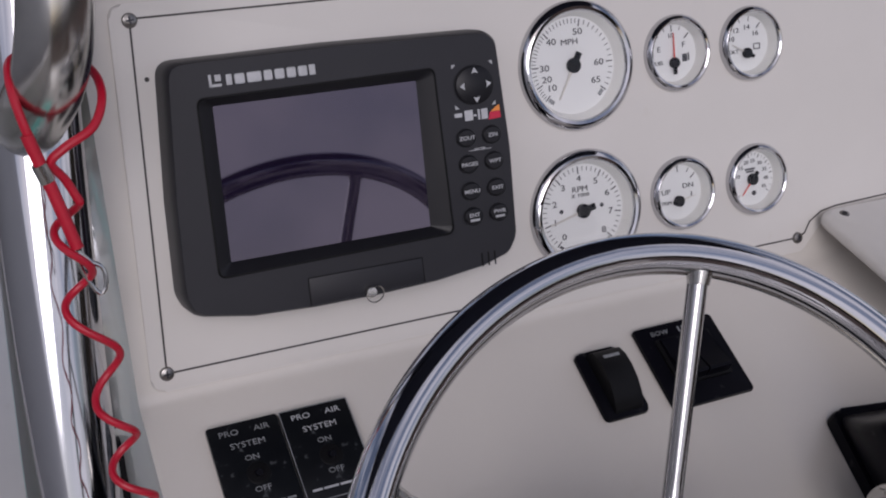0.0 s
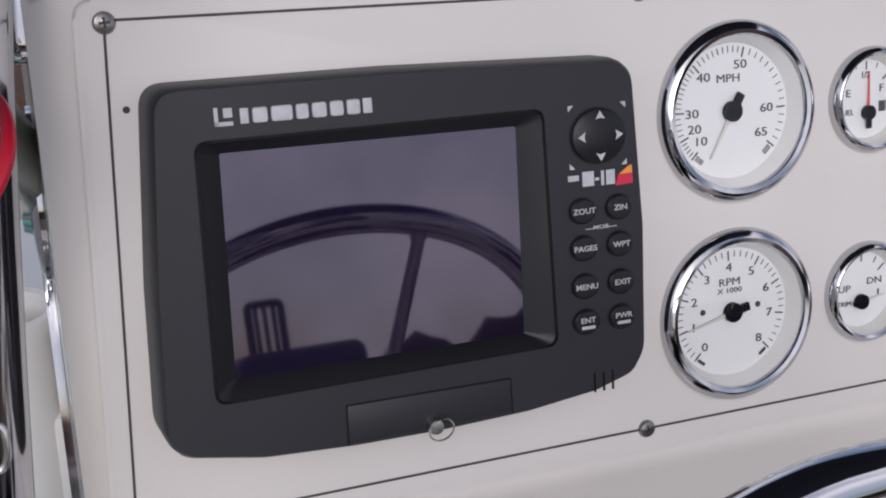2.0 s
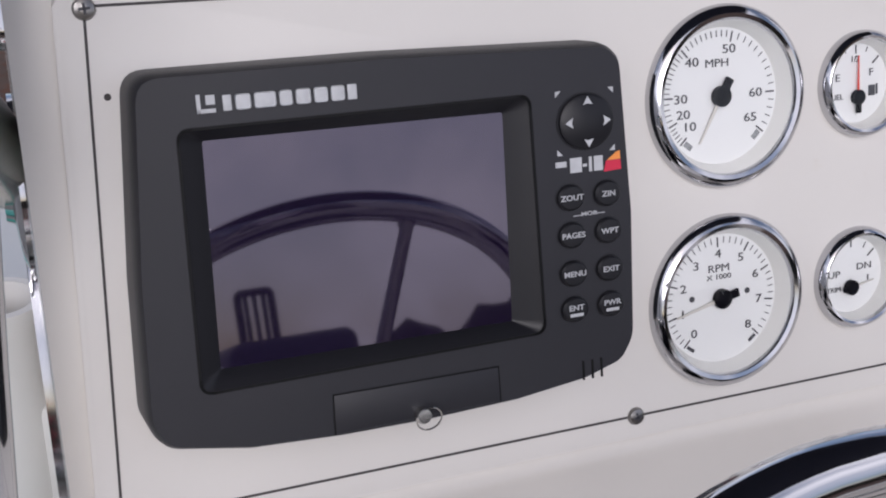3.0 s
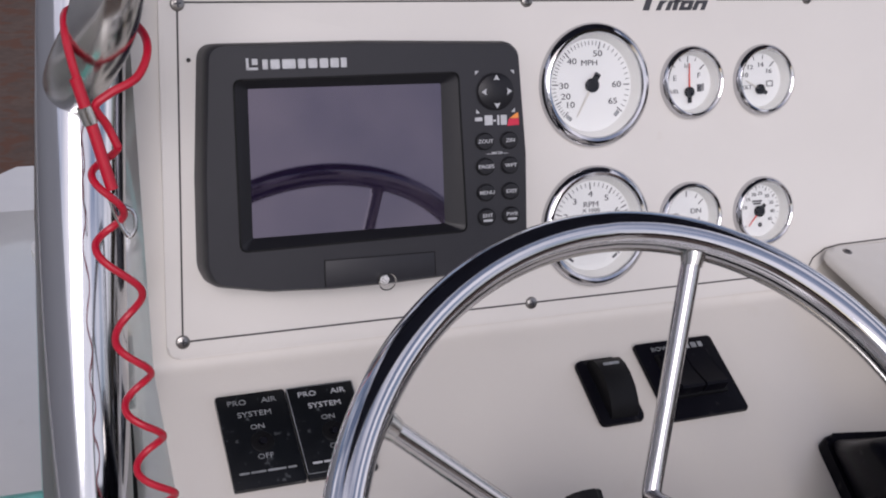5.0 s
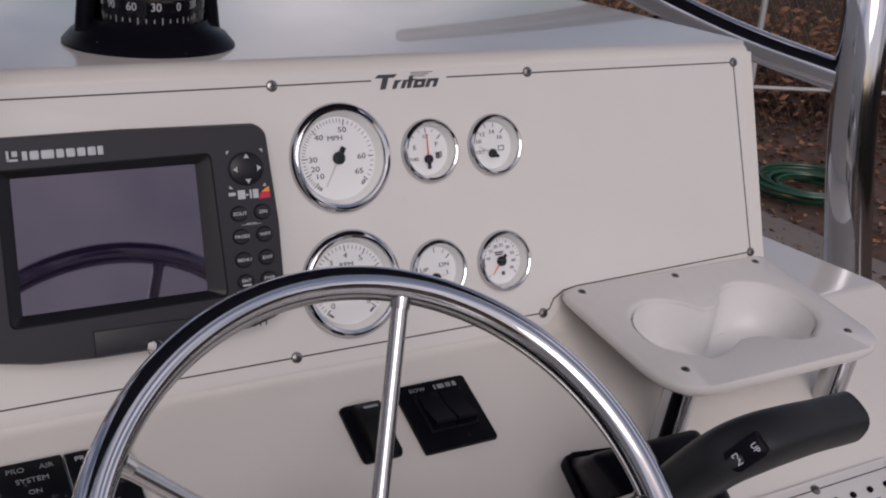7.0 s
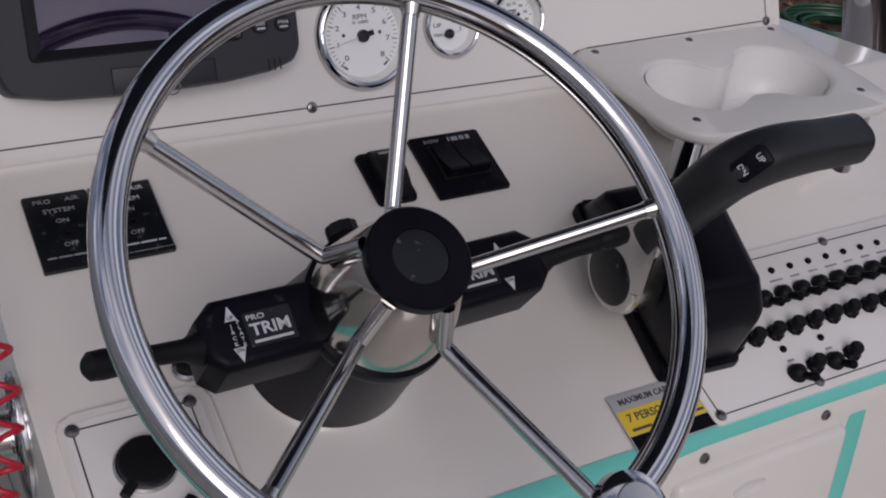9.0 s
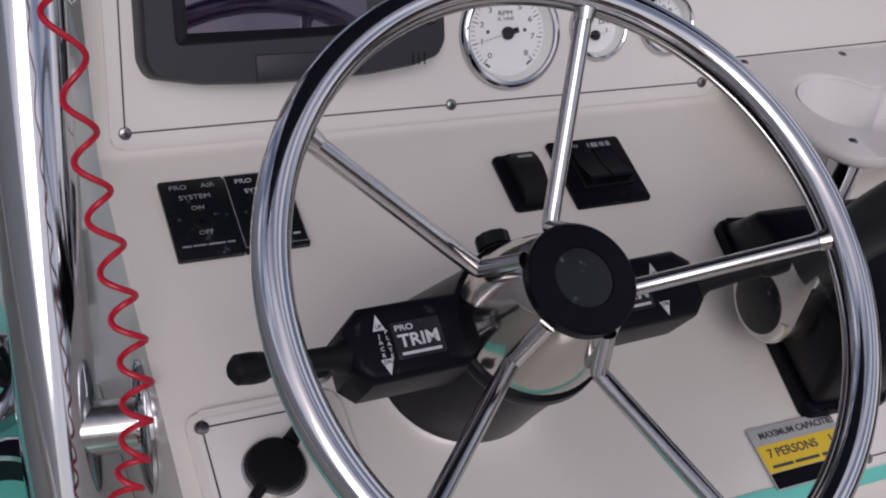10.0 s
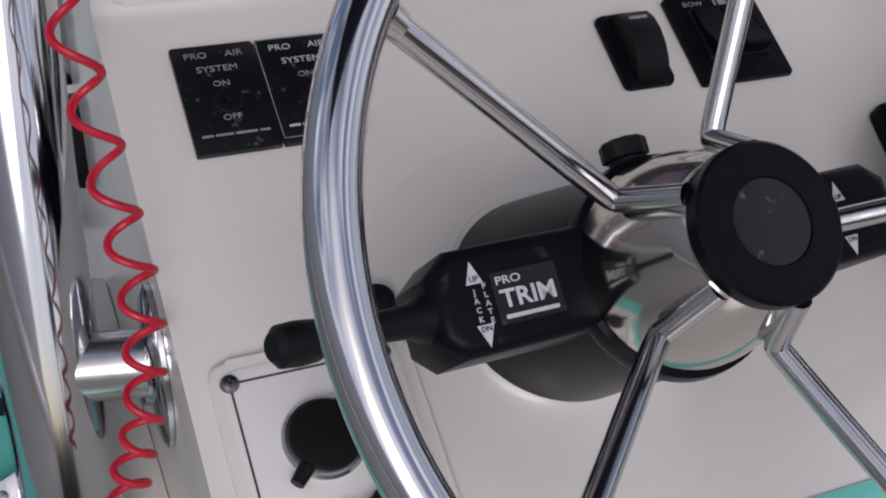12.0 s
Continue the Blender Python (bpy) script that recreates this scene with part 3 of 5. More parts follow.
# ---- chart plotter ----
def plotter():
    p = thing("chart_plotter", GAUGES @ Matrix.Translation((0, 0, 0.003)), "charcoal plastic chart plotter with a dark switched-off screen", "chart plotter")
    W = 0.030
    out = [(0.0245, 0.2140), (0.0170, 0.120), (0.0145, 0.056), (0.020, 0.042), (0.060, 0.0345), (0.105, 0.032), (0.150, 0.0315), (0.200, 0.0330), (0.240, 0.0375), (0.262, 0.0440), (0.2695, 0.056), (0.2705, 0.125), (0.2660, 0.205), (0.258, 0.212), (0.140, 0.2145)]
    out = rounded(out, [0.012, 0, 0.02, 0.02, 0.03, 0, 0, 0, 0.02, 0.012, 0.02, 0, 0.012, 0.01, 0])
    hole = rounded([(0.0425, 0.1880), (0.0405, 0.0665), (0.2160, 0.0680), (0.2130, 0.1890)], 0.006)
    bm = bmesh.new()
    front, back, inner, deep = [], [], [], []
    cu, cv = 0.143, 0.122
    n = len(out)
    rows = []
    for k, w in ((1.008, -0.002), (1.0, W * 0.62), (0.990, W * 0.90), (0.978, W)):
        rows.append([bm.verts.new((cu + (u - cu) * k, cv + (v - cv) * (k if k > 1 else 1 - (1 - k) * 1.3), w)) for u, v in out])
    for a, b in zip(rows, rows[1:]):
        for i in range(n):
            bm.faces.new((a[i], a[(i + 1) % n], b[(i + 1) % n], b[i]))
    inner = [bm.verts.new((u, v, W)) for u, v in hole]
    edges = [bm.edges.get((rows[-1][i], rows[-1][(i + 1) % n])) for i in range(n)]
    edges += [bm.edges.new((inner[i], inner[(i + 1) % len(inner)])) for i in range(len(inner))]
    bmesh.ops.triangle_fill(bm, edges=edges, use_beauty=True, use_dissolve=False)
    part("case", bm, CASE, p, angle=25)
    bm = bmesh.new()
    h2 = rounded([(0.0545, 0.1815), (0.0520, 0.0750), (0.2010, 0.0745), (0.2015, 0.1810)], 0.001)
    levels = []
    for pts, w in ((hole, W + 0.0002), (hole, W - 0.0015), ([(cu + (u - cu) * 0.985, cv + (v - cv) * 0.985) for u, v in hole], W - 0.002), (h2, W - 0.009)):
        levels.append([bm.verts.new((u, v, w)) for u, v in pts])
    for a, b in zip(levels, levels[1:]):
        for i in range(len(a)):
            bm.faces.new((a[i], a[(i + 1) % len(a)], b[(i + 1) % len(a)], b[i]))
    part("screen_bezel", bm, CASE2, p, "black sloping screen surround", angle=20)
    part("bezel_groove", strip(hole + hole[:1], 0.0014, W + 0.0002), RUBBER, p)
    part("screen", prism([(0.050, 0.073), (0.203, 0.073), (0.203, 0.183), (0.050, 0.183)], W - 0.012, W - 0.0088), SCREEN, p, "glossy dark display, switched off")
    dr = [(0.1020, 0.0552), (0.1885, 0.0545), (0.1888, 0.0362), (0.1015, 0.0352)]
    part("card_door", prism(dr[::-1], W - 0.002, W + 0.0006, 0.0004), CASE, p, "charcoal card slot door")
    bm = strip([(dr[3][0], dr[3][1]), dr[0], dr[1], (dr[2][0], dr[2][1])], 0.0007, W + 0.0005)
    part("door_gap", bm, RUBBER, p)
    k = part("thumb_screw", lathe([(0.0042, 0), (0.0042, 0.004), (0.0036, 0.0052), (0, 0.0054)], 20, m=Matrix.Translation((0.146, 0.0375, W))), STEEL, p, "steel thumb screw with wire ring")
    ring = [(0.149 + 0.0065 * math.cos(a), 0.0352 + 0.0065 * math.sin(a), W + 0.003 + 0.0025 * math.sin(a)) for a in [2 * math.pi * i / 24 for i in range(24)]]
    part("wire_ring", tube(ring, 0.0005, 6, closed=True), STEEL, k)
    for i, u in enumerate((0.2367, 0.2420, 0.2473)):
        part("vent_slot", box((u, 0.0440, W + 0.0001), (0.0011, 0.0105, 0.0012), 0.0003), RUBBER, p)
    pad = lathe([(0.0162, -0.001), (0.0160, 0.0004), (0.0152, 0.0004), (0.0150, 0.002), (0.0135, 0.003), (0, 0.0034)], 40, m=Matrix.Translation((0.2430, 0.1735, W)) @ Matrix.Diagonal((1, 0.92, 1, 1)))
    pd = part("cursor_pad", pad, CASE2, p, "round four-way cursor pad")
    bm = bmesh.new()
    for a in (0, 90, 180, 270):
        prism([(-0.0026, 0.0085), (0, 0.0092), (0.0026, 0.0085), (0, 0.0127)], 0.0028, 0.0036, m=Matrix.Translation((0.243, 0.1735, W)) @ Matrix.Rotation(radians(a), 4, "Z"), bm=bm)
    for su in (-1, 1):
        for sv in (-1, 1):
            prism([(0.0162 * su, 0.0160 * sv), (0.0162 * su - 0.003 * su, 0.0160 * sv), (0.0162 * su, 0.0160 * sv - 0.003 * sv)][::1 if su * sv > 0 else -1], 0, 0.0003, m=Matrix.Translation((0.243, 0.1735, W)), bm=bm)
    part("arrows", bm, WHITE_INK, pd, "pale grey arrow marks")
    labels = ("ZOUT", "ZIN", "PAGES", "WPT", "MENU", "EXIT", "ENT", "PWR")
    for i, t in enumerate(labels):
        u, v = (0.2327, 0.2535)[i % 2], (0.1360, 0.1167, 0.0967, 0.0778)[i // 2]
        b = part("button", lathe([(0.0080, -0.001), (0.0080, 0.0003), (0.0074, 0.0003), (0.0072, 0.0018), (0.0062, 0.0026), (0, 0.003)], 28, m=Matrix.Translation((u, v, W)) @ Matrix.Diagonal((1, 0.9, 1, 1))), CASE2, p)
        bm = words(t, 0.0040, (u, v + (0.0011 if i > 5 else 0), W + 0.003), width=1.15)
        if i > 5:
            box((u, v - 0.0026, W + 0.003), (0.0075, 0.0016, 0.0003), bm=bm)
        part("button_lettering", bm, WHITE_INK, b)
    part("key_lettering", words("MOB", 0.0028, (0.2432, 0.1266, W + 0.0003), width=1.5, bm=strip([(0.2345, 0.1262), (0.2388, 0.1262)], 0.0004, W + 0.0003, strip([(0.2475, 0.1262), (0.2520, 0.1262)], 0.0004, W + 0.0003))), WHITE_INK, p)
    # maker's mark and badge as plain shapes
    bm = bmesh.new()
    strip([(0.0530, 0.2020), (0.0530, 0.1955), (0.0595, 0.1955)], 0.0018, W + 0.0002, bm)
    box((0.0583, 0.2003, W + 0.0002), (0.004, 0.0042, 0.0004), bm=bm)
    u = 0.0635
    for wd in (0.0055, 0.0085, 0.0115, 0.0075, 0.0085, 0.0080, 0.0080, 0.0060):
        part("mark_block", box((u + wd / 2 - 0.0006, 0.1984, W + 0.0002), (wd - 0.0016, 0.0070, 0.0004), 0.0012 if wd > 0.007 else 0.0004, 2), WHITE_INK, p)
        u += wd
    part("maker_mark", bm, WHITE_INK, p, "pale grey maker's mark")
    bm = bmesh.new()
    for u0, v0, wd, ht in ((0.2285, 0.1530, 0.006, 0.0028), (0.2368, 0.1520, 0.0065, 0.0075), (0.2418, 0.1515, 0.0022, 0.0014), (0.2450, 0.1518, 0.0016, 0.0075), (0.2495, 0.1518, 0.0050, 0.0075)):
        box((u0, v0, W + 0.0002), (wd, ht, 0.0004), bm=bm)
    part("badge", bm, WHITE_INK, p, "pale badge marks")
    part("badge_flash", prism([(0.2525, 0.1470), (0.2625, 0.1475), (0.2622, 0.1525), (0.2540, 0.1525)], W, W + 0.0003), CRIMSON, p, "crimson badge patch")
    part("badge_flash", prism([(0.2545, 0.1527), (0.2622, 0.1527), (0.2620, 0.1570), (0.2600, 0.1565)], W, W + 0.0003), ORANGE, p, "orange badge patch")
    return p


plotter()


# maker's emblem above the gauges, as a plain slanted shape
emblem = thing("emblem", GAUGES @ Matrix.Translation((0.425, 0.2425, 0.003)), "black slanted boat maker's emblem on the gauge board", "emblem")
for u0, wd, v0, ht in ((-0.0245, 0.0200, 0.0050, 0.0032), (-0.0270, 0.0058, -0.0018, 0.0104), (-0.0150, 0.0042, -0.0030, 0.0080), (-0.0115, 0.0046, -0.0002, 0.0024), (-0.0060, 0.0040, -0.0030, 0.0080), (0.0008, 0.0042, -0.0012, 0.0116), (0.0018, 0.0086, 0.0004, 0.0022), (0.0105, 0.0094, -0.0057, 0.0026), (0.0115, 0.0094, -0.0003, 0.0026), (0.0070, 0.0038, -0.0030, 0.0080), (0.0148, 0.0038, -0.0030, 0.0080), (0.0205, 0.0040, -0.0030, 0.0080), (0.0252, 0.0084, -0.0003, 0.0026), (0.0286, 0.0040, -0.0030, 0.0080)):
    part("emblem_stroke", prism([(u0 - wd / 2 - 0.002, v0 - ht / 2), (u0 + wd / 2 - 0.002, v0 - ht / 2), (u0 + wd / 2 + 0.002, v0 + ht / 2), (u0 - wd / 2 + 0.002, v0 + ht / 2)], 0, 0.0008), INK, emblem)
for k in range(3):
    part("emblem_line", box((0.010 + k * 0.002, 0.0040 + k * 0.0017, 0.0003), (0.016 + k * 0.004, 0.0006, 0.0006)), INK, emblem)

# an old pilot hole with a rust stain beside the plotter
hole = thing("pilot_hole", GAUGES @ Matrix.Translation((0.0175, 0.2035, 0.003)), "tiny rusty pilot hole in the gauge board", "hole")
part("hole_mark", lathe([(0.0017, 0.0), (0.0015, 0.0004), (0, 0.0002)], 12), LINE, hole)


# ---- steering wheel ----
RIM = 0.1871
wheel = thing("steering_wheel", WHEEL, "polished stainless five-spoke steering wheel with black hub cap", "steering wheel")
HELM_SPACE = WHEEL.inverted() @ PANEL
RIM_SPACE = HELM_SPACE @ frame_at((0.1886, -0.3884, -0.0644), (1, 0, 0), (0.0405, -0.8681, 0.4947))


def on_rim(bearing, r, h=0.0):
    """A point of the rim's own disc, by its bearing from the top, in the wheel's space."""
    a = radians(bearing)
    return RIM_SPACE @ Vector((r * math.sin(a), r * math.cos(a), h))


part("rim", tube([on_rim(360 * k / 144, RIM) for k in range(144)], 0.0103, 24, closed=True), CHROME, wheel, "polished tubular rim")
part("rim_lip", tube([on_rim(360 * k / 144, RIM * 0.957, -0.0050) for k in range(144)], 0.0026, 10, closed=True), STEEL, wheel)
part("hub_bell", lathe([(0.030, -0.020), (0.034, -0.024), (0.038, -0.034), (0.0425, -0.048), (0.047, -0.062), (0.0505, -0.080), (0.051, -0.088)], 56), BELL, wheel, "polished steel hub bell")
cap = part("hub_cap", lathe([(0.0335, -0.026), (0.0352, -0.023), (0.0350, -0.016), (0.0335, -0.0145), (0.0190, -0.0138), (0.0185, -0.0150), (0.0, -0.0150)], 56), BLACK, wheel, "matt black plastic hub cap")
part("cap_centre", lathe([(0.0184, -0.0147), (0.0170, -0.0146), (0.0, -0.0146)], 40), SCUFF, cap, "scuffed round cap centre")
for bearing in (17.0, -56.0, -129.0, 162.0, 89.5):
    a = radians(bearing)
    e = lambda r, h: (r * math.sin(a), r * math.cos(a), h)
    outer, knee = on_rim(bearing, RIM - 0.008, -0.004), Vector(e(0.0545, -0.0565))
    path = [outer.lerp(knee, k / 6) for k in range(6)] + smooth_path([outer.lerp(knee, 0.97), e(0.0515, -0.0565), e(0.0475, -0.0520), e(0.0335, -0.0260)], 5)
    part("spoke", tube(path, 0.0056, 14), SPOKE, wheel)
    part("weld", tube([on_rim(bearing, RIM - 0.008, -0.0035), on_rim(bearing, RIM - 0.0150, -0.0060)], [0.0075, 0.0060], 14), STEEL, wheel)
# turning knob at the rim's foot
ka = radians(164)
kx, ky, kz = on_rim(164, RIM)
kn = part("turning_knob", lathe([(0.010, 0.006), (0.012, 0.012), (0.021, 0.017), (0.0235, 0.025), (0.022, 0.033), (0.0150, 0.037), (0, 0.038)], 36, m=Matrix.Translation((kx, ky, kz))), CHROME, wheel, "round chromed turning knob")
part("knob_insert", lathe([(0.0140, 0.0370), (0.0135, 0.0386), (0, 0.0390)], 30, m=Matrix.Translation((kx, ky, kz))), STEEL, kn)
part("knob_clamp", tube([(kx - 0.02 * math.cos(ka), ky + 0.02 * math.sin(ka), kz), (kx + 0.02 * math.cos(ka), ky - 0.02 * math.sin(ka), kz)], 0.0155, 18), STEEL, kn)

# ---- tilt helm and its two stalk switches ----
helm = thing("tilt_helm", WHEEL, "black tilt steering helm with a flared base and two stalk switches", "steering column")
part("collar_ring", lathe([(0.0500, -0.0860), (0.0535, -0.0880), (0.0545, -0.0950), (0.0530, -0.1000)], 56), BLACK, helm)
BOOT = (0.197, -0.240)


def boot():
    # a loft from the collar's circle to the round foot on the shelf
    bm, rows, n = bmesh.new(), [], 56
    foot_space = WHEEL.inverted() @ SHELF
    for k in range(13):
        f = k / 12
        g = f ** 1.25
        ring = []
        for i in range(n):
            a = 2 * math.pi * i / n
            top = Vector((0.0510 * math.cos(a), 0.0510 * math.sin(a), -0.098 - 0.030 * f))
            foot = foot_space @ Vector((BOOT[0] + 0.0665 * math.cos(a), BOOT[1] + 0.0665 * math.sin(a), 0.0 + 0.020 * (1 - f)))
            ring.append(bm.verts.new(top.lerp(foot, g)))
        rows.append(ring)
    for a, b in zip(rows, rows[1:]):
        for i in range(n):
            bm.faces.new((a[i], a[(i + 1) % n], b[(i + 1) % n], b[i]))
    return bm


part("column", boot(), BLACK, helm, "black flared column boot", angle=60)


def ribbed_knob(r, h, ribs):
    bm = lathe([(r * 0.80, 0), (r * 0.80, h * 0.35), (r, h * 0.40), (r, h * 0.92), (r * 0.9, h), (0, h)], ribs * 4)
    for v in bm.verts:
        d = math.hypot(v.co.x, v.co.y)
        if d > r * 0.85:
            k = 1 + 0.045 * math.cos(ribs * math.atan2(v.co.y, v.co.x))
            v.co.x, v.co.y = v.co.x * k, v.co.y * k
    return bm


knob = ribbed_knob(0.0112, 0.0150, 10)
knob.transform(Matrix.Translation((-0.004, 0.0500, -0.100)) @ Matrix.Rotation(radians(-90), 4, "X"))
part("tilt_knob", knob, RUBBER, helm, "ribbed black tilt lock knob")


def stalk(side):
    s = -1 if side == "l" else 1
    tilt = Matrix.Rotation(radians(1 if s < 0 else 2), 4, "Z")
    x0, x1 = (0.047, 0.124) if s < 0 else (0.047, 0.134)
    bm = bmesh.new()
    pts = [(x0 - 0.012, 0.026), (x1 - 0.012, 0.026), (x1, 0.016), (x1, -0.013), (x1 - 0.010, -0.0225), (x0 - 0.012, -0.0225)]
    pts = [(s * u, v) for u, v in pts]
    if s > 0:
        pts = pts[::-1]
    h0, h1 = (-0.130, -0.0855)
    m = Matrix.Translation((0, 0.002, 0.0)) @ tilt
    body = part("switch_body", prism(pts, h0, h1, 0.007, 3, m=m), BLACK, helm, "black angular switch housing")
    # arm and knob
    arm = [(s * (x1 - 0.008), 0.0, -0.101), (s * (x1 + 0.004), 0.0, -0.097), (s * (x1 + 0.010), 0.0, -0.094), (s * (x1 + 0.030), 0.0, -0.089), (s * (x1 + 0.046), 0, -0.086), (s * (x1 + 0.050), 0, -0.085), (s * (x1 + 0.054), 0, -0.084), (s * (x1 + 0.062), 0, -0.082), (s * (x1 + 0.070), 0, -0.080), (s * (x1 + 0.073), 0, -0.079)]
    part("stalk_arm", tube(arm, [0.0115, 0.0105, 0.0074, 0.0066, 0.0082, 0.0066, 0.0088, 0.0094, 0.0088, 0.0055], 18, m=m), RUBBER, body, "black ribbed stalk")
    w = h1 + 0.0002
    c = -0.0800 if s < 0 else 0.075
    arrow = -0.1035 if s < 0 else 0.0985
    up = prism([(arrow - 0.0040, 0.0085), (arrow + 0.0040, 0.0085), (arrow, 0.0185)], w, w + 0.0004, m=m)
    down = prism([(arrow - 0.0040, -0.0095), (arrow, -0.0195), (arrow + 0.0040, -0.0095)], w, w + 0.0004, m=m)
    part("arrow_decal", up, WHITE_INK, body, "white arrow sticker pointing up")
    part("arrow_decal", down, WHITE_INK, body, "white arrow sticker pointing down")
    for t, v in (("UP", 0.0105), ("DN", -0.0115)):
        own = words(t, 0.0034, (arrow, v, w + 0.0006))
        own.transform(m)
        part("arrow_lettering", own, INK, body)
    own = words("TRIM", 0.0112, (c, -0.001, w + 0.0007), width=1.08, bold=0.02)
    words("PRO", 0.0050, (c - 0.008, 0.0075, w + 0.0007), width=1.3, bm=own)
    box((c, -0.0085, w + 0.0005), (0.026, 0.0018, 0.0004), bm=own)
    if s < 0:
        for k, ch in enumerate("JACK"):
            words(ch, 0.0036, (arrow - 0.0012, 0.0048 - 0.0040 * k, w + 0.0004), bm=own)
        for k, ch in enumerate("PLATE"):
            words(ch, 0.0036, (arrow + 0.0038, 0.0068 - 0.0038 * k, w + 0.0004), bm=own)
    own.transform(m)
    part("lettering", own, WHITE_INK, body)
    part("badge_plate", prism(rect(c - 0.016, -0.0115, c + 0.016, 0.0115, 0.001), w - 0.0002, w + 0.0003, m=m), SCUFF, body)


stalk("l"), stalk("r")
collar = thing("helm_collar", SHELF @ Matrix.Translation((*BOOT, 0)), "moulded cream gelcoat collar round the steering column", "collar")
flare = [(0.112 - 0.046 * math.sin(math.pi / 2 * k / 14), -0.0006 + 0.0110 * (k / 14) ** 2.2) for k in range(15)]
part("collar", lathe(flare + [(0.060, 0.0104)], 72), GEL, collar, angle=60)


# ---- switches on the shelf ----
def on_shelf(u, v, w=0.0, turn=0.0):
    return SHELF @ pose(u, v, w, 0, 0, turn)


def air_plate(u, worn):
    p = thing("switch_plate", on_shelf(u, -0.0735), "worn black enamel switch plate with white lettering" if worn else "black enamel switch plate with clear white lettering and pale edge", "switch", "pump switch plates")
    part("plate", prism(rect(-0.0255, -0.0385, 0.0255, 0.0385, 0.0015), 0, 0.004, 0.0008), SCUFF, p)
    ink = WORN_INK if worn else WHITE_INK
    bm = words("PRO", 0.0062, (-0.011, 0.031, 0.0042), width=1.2, bold=-0.006)
    words("AIR", 0.0062, (0.0125, 0.031, 0.0042), width=1.2, bm=bm, bold=-0.006)
    part("top_lettering", bm, WORN_INK if worn else ink, p)
    bm = words("SYSTEM", 0.0062, (0, 0.0205, 0.0042), width=1.2, bold=-0.006)
    part("title_lettering", bm, ink, p)
    part("state_lettering", words("ON", 0.0056, (0.0, 0.0095, 0.0042), width=1.2, bold=-0.006), WORN_INK, p)
    bm = words("OFF", 0.0058, (0.001, -0.0150, 0.0042), width=1.15, bold=-0.006)
    part("state_lettering", bm, WORN_INK, p)
    bm = bmesh.new()
    for a, l in ((-0.0165, 0.007), (-0.0065, 0.0105), (0.0065, 0.013), (0.0175, 0.006)):
        box((a, -0.0265, 0.0041), (l, 0.0016, 0.0002), bm=bm)
    part("maker_bars", bm, ink, p, "fine pale maker's line")
    part("recess", lathe([(0.0085, 0.0041), (0.0080, 0.0046), (0.0066, 0.0048), (0, 0.0046)], 24, m=Matrix.Translation((0.001, -0.003, 0))), RUBBER, p, "black rubber toggle boot")
    part("toggle", tube([(0.001, -0.003, 0.004), (0.001, -0.005, 0.009)], [0.003, 0.0024], 12), BLACK, p)
    if not worn:
        part("pale_edge", strip([(-0.0252, -0.0345), (-0.0252, 0.038), (0.0250, 0.038), (0.0250, -0.0345), (-0.0252, -0.0345)], 0.0006, 0.0040), WORN_INK, p)
    return p


air_plate(0.0415, True), air_plate(0.0938, False)

wash = thing("rocker_switch", on_shelf(0.3245, -0.0765), "single black rocker switch with a pale mark", "switch")
part("surround", prism(rect(-0.0195, -0.0305, 0.0195, 0.0305, 0.005), 0, 0.004, 0.0015), BLACK, wash)
bm = prism([(-0.027, 0.003), (0.026, 0.003), (0.0255, 0.0100), (0.022, 0.0160), (0.014, 0.0195), (0.004, 0.0205), (-0.008, 0.0185), (-0.018, 0.0140), (-0.0255, 0.0075)], -0.0125, 0.0125, 0.001, m=Matrix(((0, 0, 1, 0.002), (1, 0, 0, 0), (0, 1, 0, 0), (0, 0, 0, 1))))
part("rocker", bm, RUBBER, wash, "curved black rocker", angle=50)
part("mark", box((0.002, 0.0150, 0.0193), (0.014, 0.0028, 0.0006), 0.0002, m=Matrix.Rotation(radians(0), 4, "X")), WORN_INK, wash)

bow = thing("double_rocker_switch", on_shelf(0.4015, -0.0750), "black plate with two rocker switches and worn lettering", "switch")
part("plate", prism(rect(-0.0375, -0.0375, 0.0375, 0.0375, 0.002), 0, 0.004, 0.0012), BLACK, bow)
part("plate_lettering", words("BOW", 0.0056, (-0.0155, 0.0300, 0.0042), width=1.25, bold=-0.006), WORN_INK, bow)
bm = bmesh.new()
for u, l in ((0.003, 0.0016), (0.0095, 0.007), (0.0175, 0.005), (0.024, 0.004)):
    box((u, 0.0300, 0.0041), (l, 0.005, 0.0002), bm=bm)
part("worn_bars", bm, WORN_INK, bow)
part("rocker_frame", prism(rect(-0.0245, -0.0195, 0.0265, 0.0235, 0.002), 0.003, 0.0065, 0.001), RUBBER, bow)
for u in (-0.0105, 0.0125):
    bm = prism([(-0.018, 0.006), (0.021, 0.006), (0.021, 0.0095), (0.004, 0.0105), (-0.016, 0.0175), (-0.018, 0.0165)], -0.0108, 0.0108, 0.0008, m=Matrix(((0, 0, 1, u), (1, 0, 0, 0.0005), (0, 1, 0, 0), (0, 0, 0, 1))))
    part("rocker", bm, BLACK, bow, angle=30)

